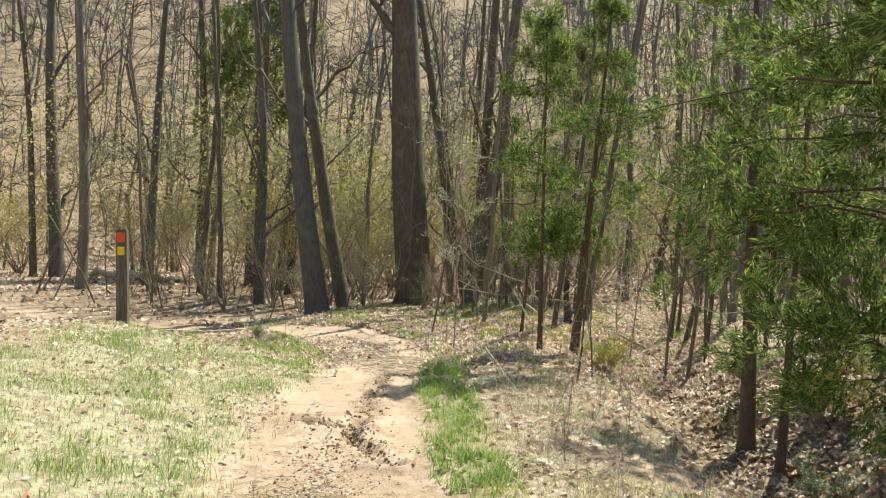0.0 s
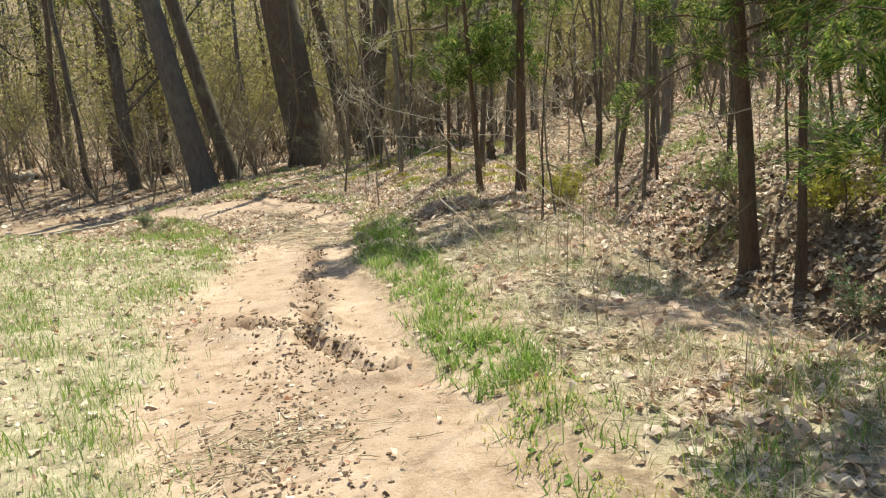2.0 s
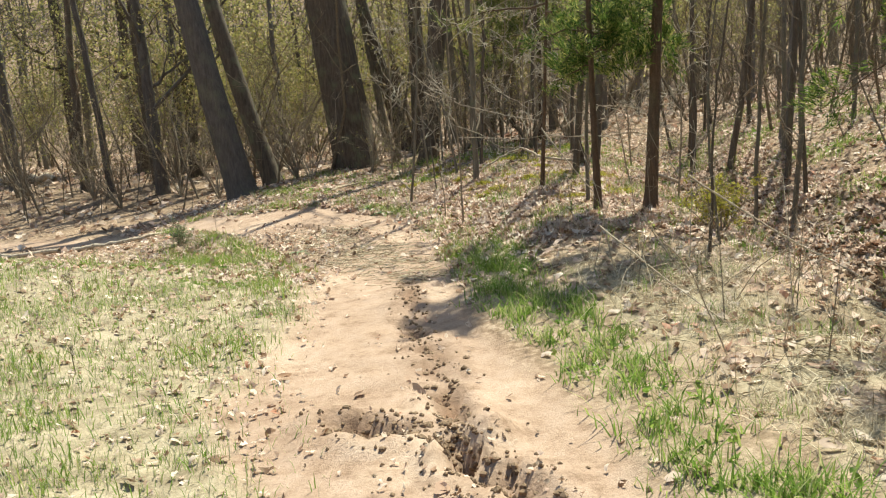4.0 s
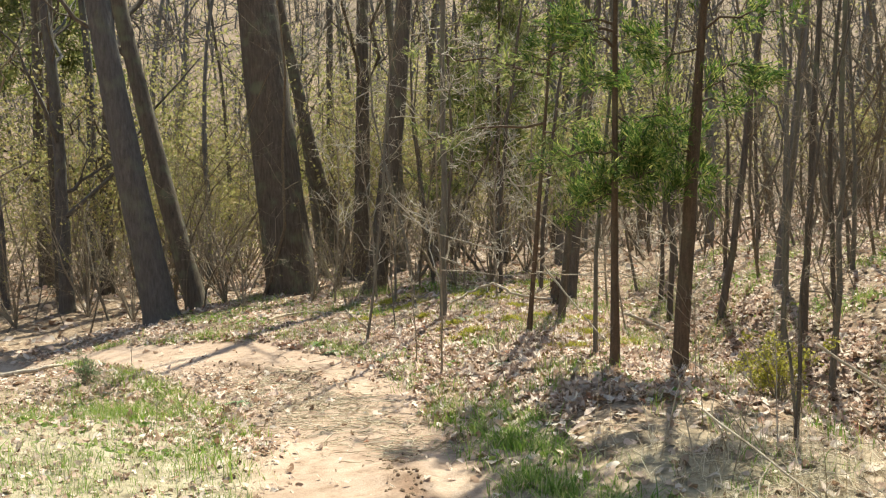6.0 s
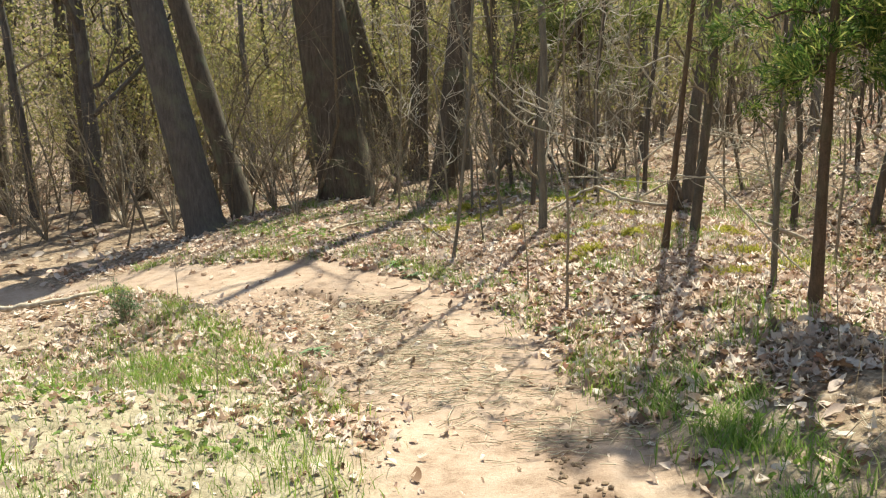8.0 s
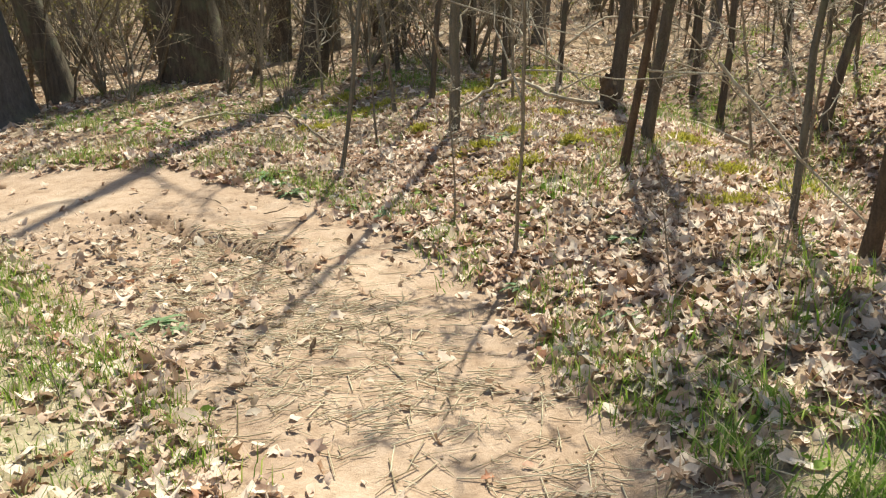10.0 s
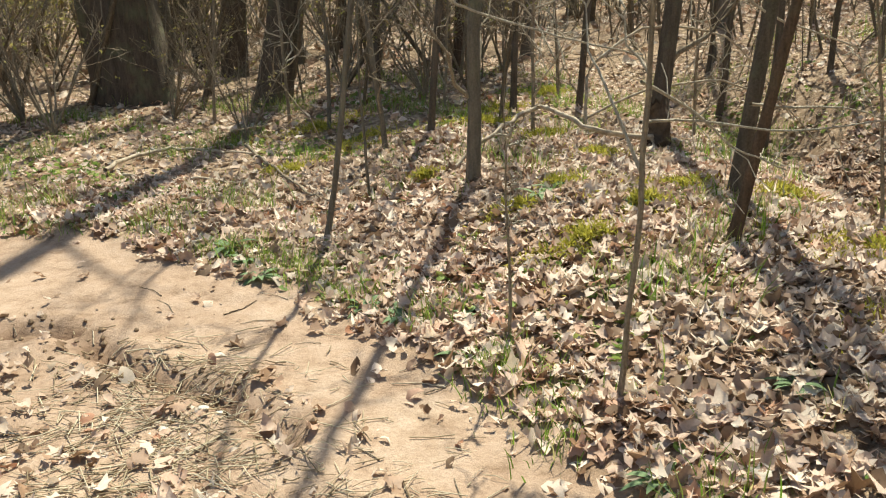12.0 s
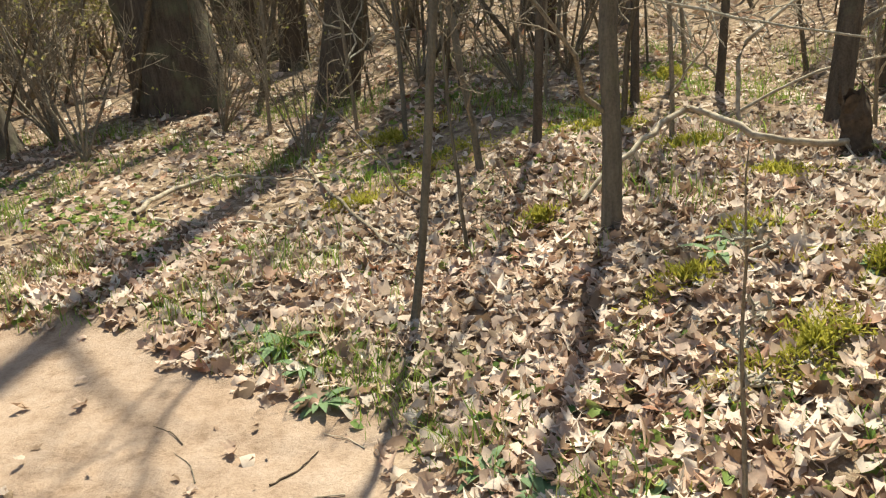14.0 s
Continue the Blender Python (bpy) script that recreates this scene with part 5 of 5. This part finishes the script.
litter("lawn_crumbs", x, y, .02, .06, 17, .6, "dark weathered leaf bits in the thin lawn", False, LEAF_OLD)

# single leaves nearest to the trail's bend
g = np.random.default_rng(10)
shapes = []
for k in range(8):
    p, f = leaf_points(g, 1)
    shapes.append(raw_mesh("leaf", p[0], f, LEAF_ONE))
x, y = scatter(g, 1100, (-1.9, .5, 12.9, 16.2), lambda x, y: litter_density(x, y) * .6)
for k in range(min(300, len(x))):
    ob = new("leaf", shapes[k % 8])
    ob.parent = ground
    s = g.uniform(.055, .10)
    ob.matrix_world = pose(x[k], y[k], float(surface(x[k], y[k])) + .026, g.normal() * 16, g.normal() * 16, g.uniform(0, 360)) @ Matrix.Scale(s, 4)


def moss_patch(x, y, wide, seed):
    g = np.random.default_rng(seed)
    n = int(1500 * wide / .2)
    a, r = g.uniform(0, 2 * np.pi, n), wide * np.abs(g.normal(size=n)) * .62
    r *= 1 + .45 * np.sin(a * 2 + seed) + .35 * np.sin(a * 5 + seed * 2)
    tuft = wander(x + np.cos(a) * r, y + np.sin(a) * r, 14, seed) > -.15
    a, r = a[tuft], r[tuft]
    n = len(a)
    px, py = x + np.cos(a) * r * 1.3, y + np.sin(a) * r * .8
    mound = .025 * np.clip(1 - (r / wide) ** 2, 0, 1)
    root = np.stack([px, py, surface(px, py) + mound], -1)
    v, f = sprays(g, root, unit(g.normal(size=(n, 3)) * .5 + np.array([0, 0, 1])), 1, .042, .0042)
    return tagged(new("moss_patch", raw_mesh("moss_patch", v, f, MOSS, False)), "yellow-green mossy tuft among dry leaves", "moss", "moss patches on the bank", "stuff")


for k, (x, y, w) in enumerate([(.16, 16.7, .17), (-.37, 14.57, .2), (.27, 16.0, .14), (-.5, 15.13, .09), (-1.26, 18.4, .25), (-.8, 16.07, .08), (.75, 14.0, .22), (1.0, 13.6, .16), (.2, 18.0, .2), (.9, 18.9, .2), (-.15, 15.4, .08), (.45, 15.2, .16), (.1, 14.9, .12), (-1.0, 17.6, .2), (-1.6, 17.2, .16), (.5, 13.4, .14), (.95, 15.0, .18), (-.1, 17.3, .18)]):
    moss_patch(x, y, w * 1.35, 300 + k)


def rosette(x, y, size, seed):
    """A low plant of broad leaves that spread from one root."""
    g = np.random.default_rng(seed)
    plant = new("rosette_plant")
    plant.matrix_world = pose(x, y, float(surface(x, y)), 0, 0, g.uniform(0, 360))
    for k in range(12):
        a, ln, up = k * 2.4 + g.normal() * .2, size * g.uniform(.6, 1.1), g.uniform(.25, .8)
        s = np.linspace(0, 1, 6)
        mid = np.stack([np.cos(a) * ln * s, np.sin(a) * ln * s, ln * (up * s - .55 * s * s) + .006], -1)
        w = size * .12 * np.sin(np.pi * (.12 + .86 * s)) 
        side = np.array([-np.sin(a), np.cos(a), 0])
        v = np.concatenate([mid + side * w[:, None] + np.array([0, 0, .25]) * w[:, None], mid, mid - side * w[:, None] + np.array([0, 0, .25]) * w[:, None]])
        f = [(i, i + 1, i + 7, i + 6) for i in range(5)] + [(i + 6, i + 7, i + 13, i + 12) for i in range(5)]
        part("leaf", raw_mesh("leaf", v, f, HERB), plant)
    return tagged(plant, "low green leafy plant at the trail's edge", "plant", "leafy plants at the edge")


for k, (x, y, s) in enumerate([(-1.99, 15.5, .14), (-1.84, 15.04, .12), (-1.9, 15.3, .11), (-2.1, 15.6, .1), (-.34, 15.25, .13), (-.25, 15.35, .1), (-1.38, 14.5, .10), (-1.25, 14.35, .12), (-1.1, 13.9, .09), (-.75, 12.9, .1), (.05, 14.9, .1), (-1.3, 14.75, .08), (-2.4, 12.95, .1), (-2.5, 12.8, .08), (-2.3, 12.85, .08), (-.45, 12.4, .09), (-.2, 13.1, .1), (-1.0, 14.2, .08)]):
    rosette(x, y, s * 1.15, 400 + k)


def stone(x, y, size, seed):
    """A small flat stone in the dirt."""
    g = np.random.default_rng(seed)
    bm = bmesh.new()
    bmesh.ops.create_icosphere(bm, subdivisions=2, radius=1)
    for v in bm.verts:
        v.co += noise.noise_vector(v.co * 1.3 + Vector((seed, 0, 0))) * .28
        v.co = Vector((v.co.x * size, v.co.y * size * .7, v.co.z * size * .38))
    me = bpy.data.meshes.new("stone")
    bm.to_mesh(me)
    bm.free()
    me.materials.append(STONE)
    ob = new("stone", me)
    ob.matrix_world = pose(x, y, float(surface(x, y)) + size * .12, 0, 0, g.uniform(0, 360))
    return tagged(ob, "small pale flat stone in the dirt trail", "stone", "stones on the trail")


for k, (x, y, size) in enumerate([(-2.18, 13.69, .028), (-2.05, 13.77, .022), (-2.0, 13.75, .018), (-2.01, 14.23, .026), (-1.3, 12.4, .016), (-.25, 5.9, .02), (-.1, 6.1, .015), (-.35, 6.6, .018)]):
    stone(x, y, size, 700 + k)


def earth_clods():
    """Crumbled earth along the washed-out rut."""
    g = np.random.default_rng(12)
    vs, fs, n = [], [], 0
    ico = bmesh.new()
    bmesh.ops.create_icosphere(ico, subdivisions=1, radius=1)
    base = np.array([v.co[:] for v in ico.verts])
    tri = np.array([[v.index for v in f.verts] for f in ico.faces])
    ico.free()
    for line, count, wide in ((RUT, 560, .06), (RUT2, 240, .08), (RUT3, 170, .09), (np.array([(.1, 4.2), (-.2, 5.2), (-.2, 6.2), (-.45, 7.4)]), 800, .22), (np.array([(-.95, 11.0), (-.9, 12.0)]), 40, .25)):
        for k in range(count):
            s = g.uniform(0, len(line) - 1.001)
            i = int(s)
            c = line[i] + (line[i + 1] - line[i]) * (s - i) + g.normal(size=2) * wide
            r = g.uniform(.004, .019) * (1 if wide < .1 else .7)
            p = base * r * g.uniform(.6, 1.2, 3) * (1 + g.normal(size=(len(base), 1)) * .14)
            vs.append(p + np.array([c[0], c[1], float(surface(c[0], c[1])) + r * .05]))
            fs.append(tri + n)
            n += len(base)
    return tagged(new("earth_clods", raw_mesh("earth_clods", np.concatenate(vs), np.concatenate(fs), CLOD, False)), "crumbled dark earth along a washed rut", "soil", kind="stuff")


earth_clods()
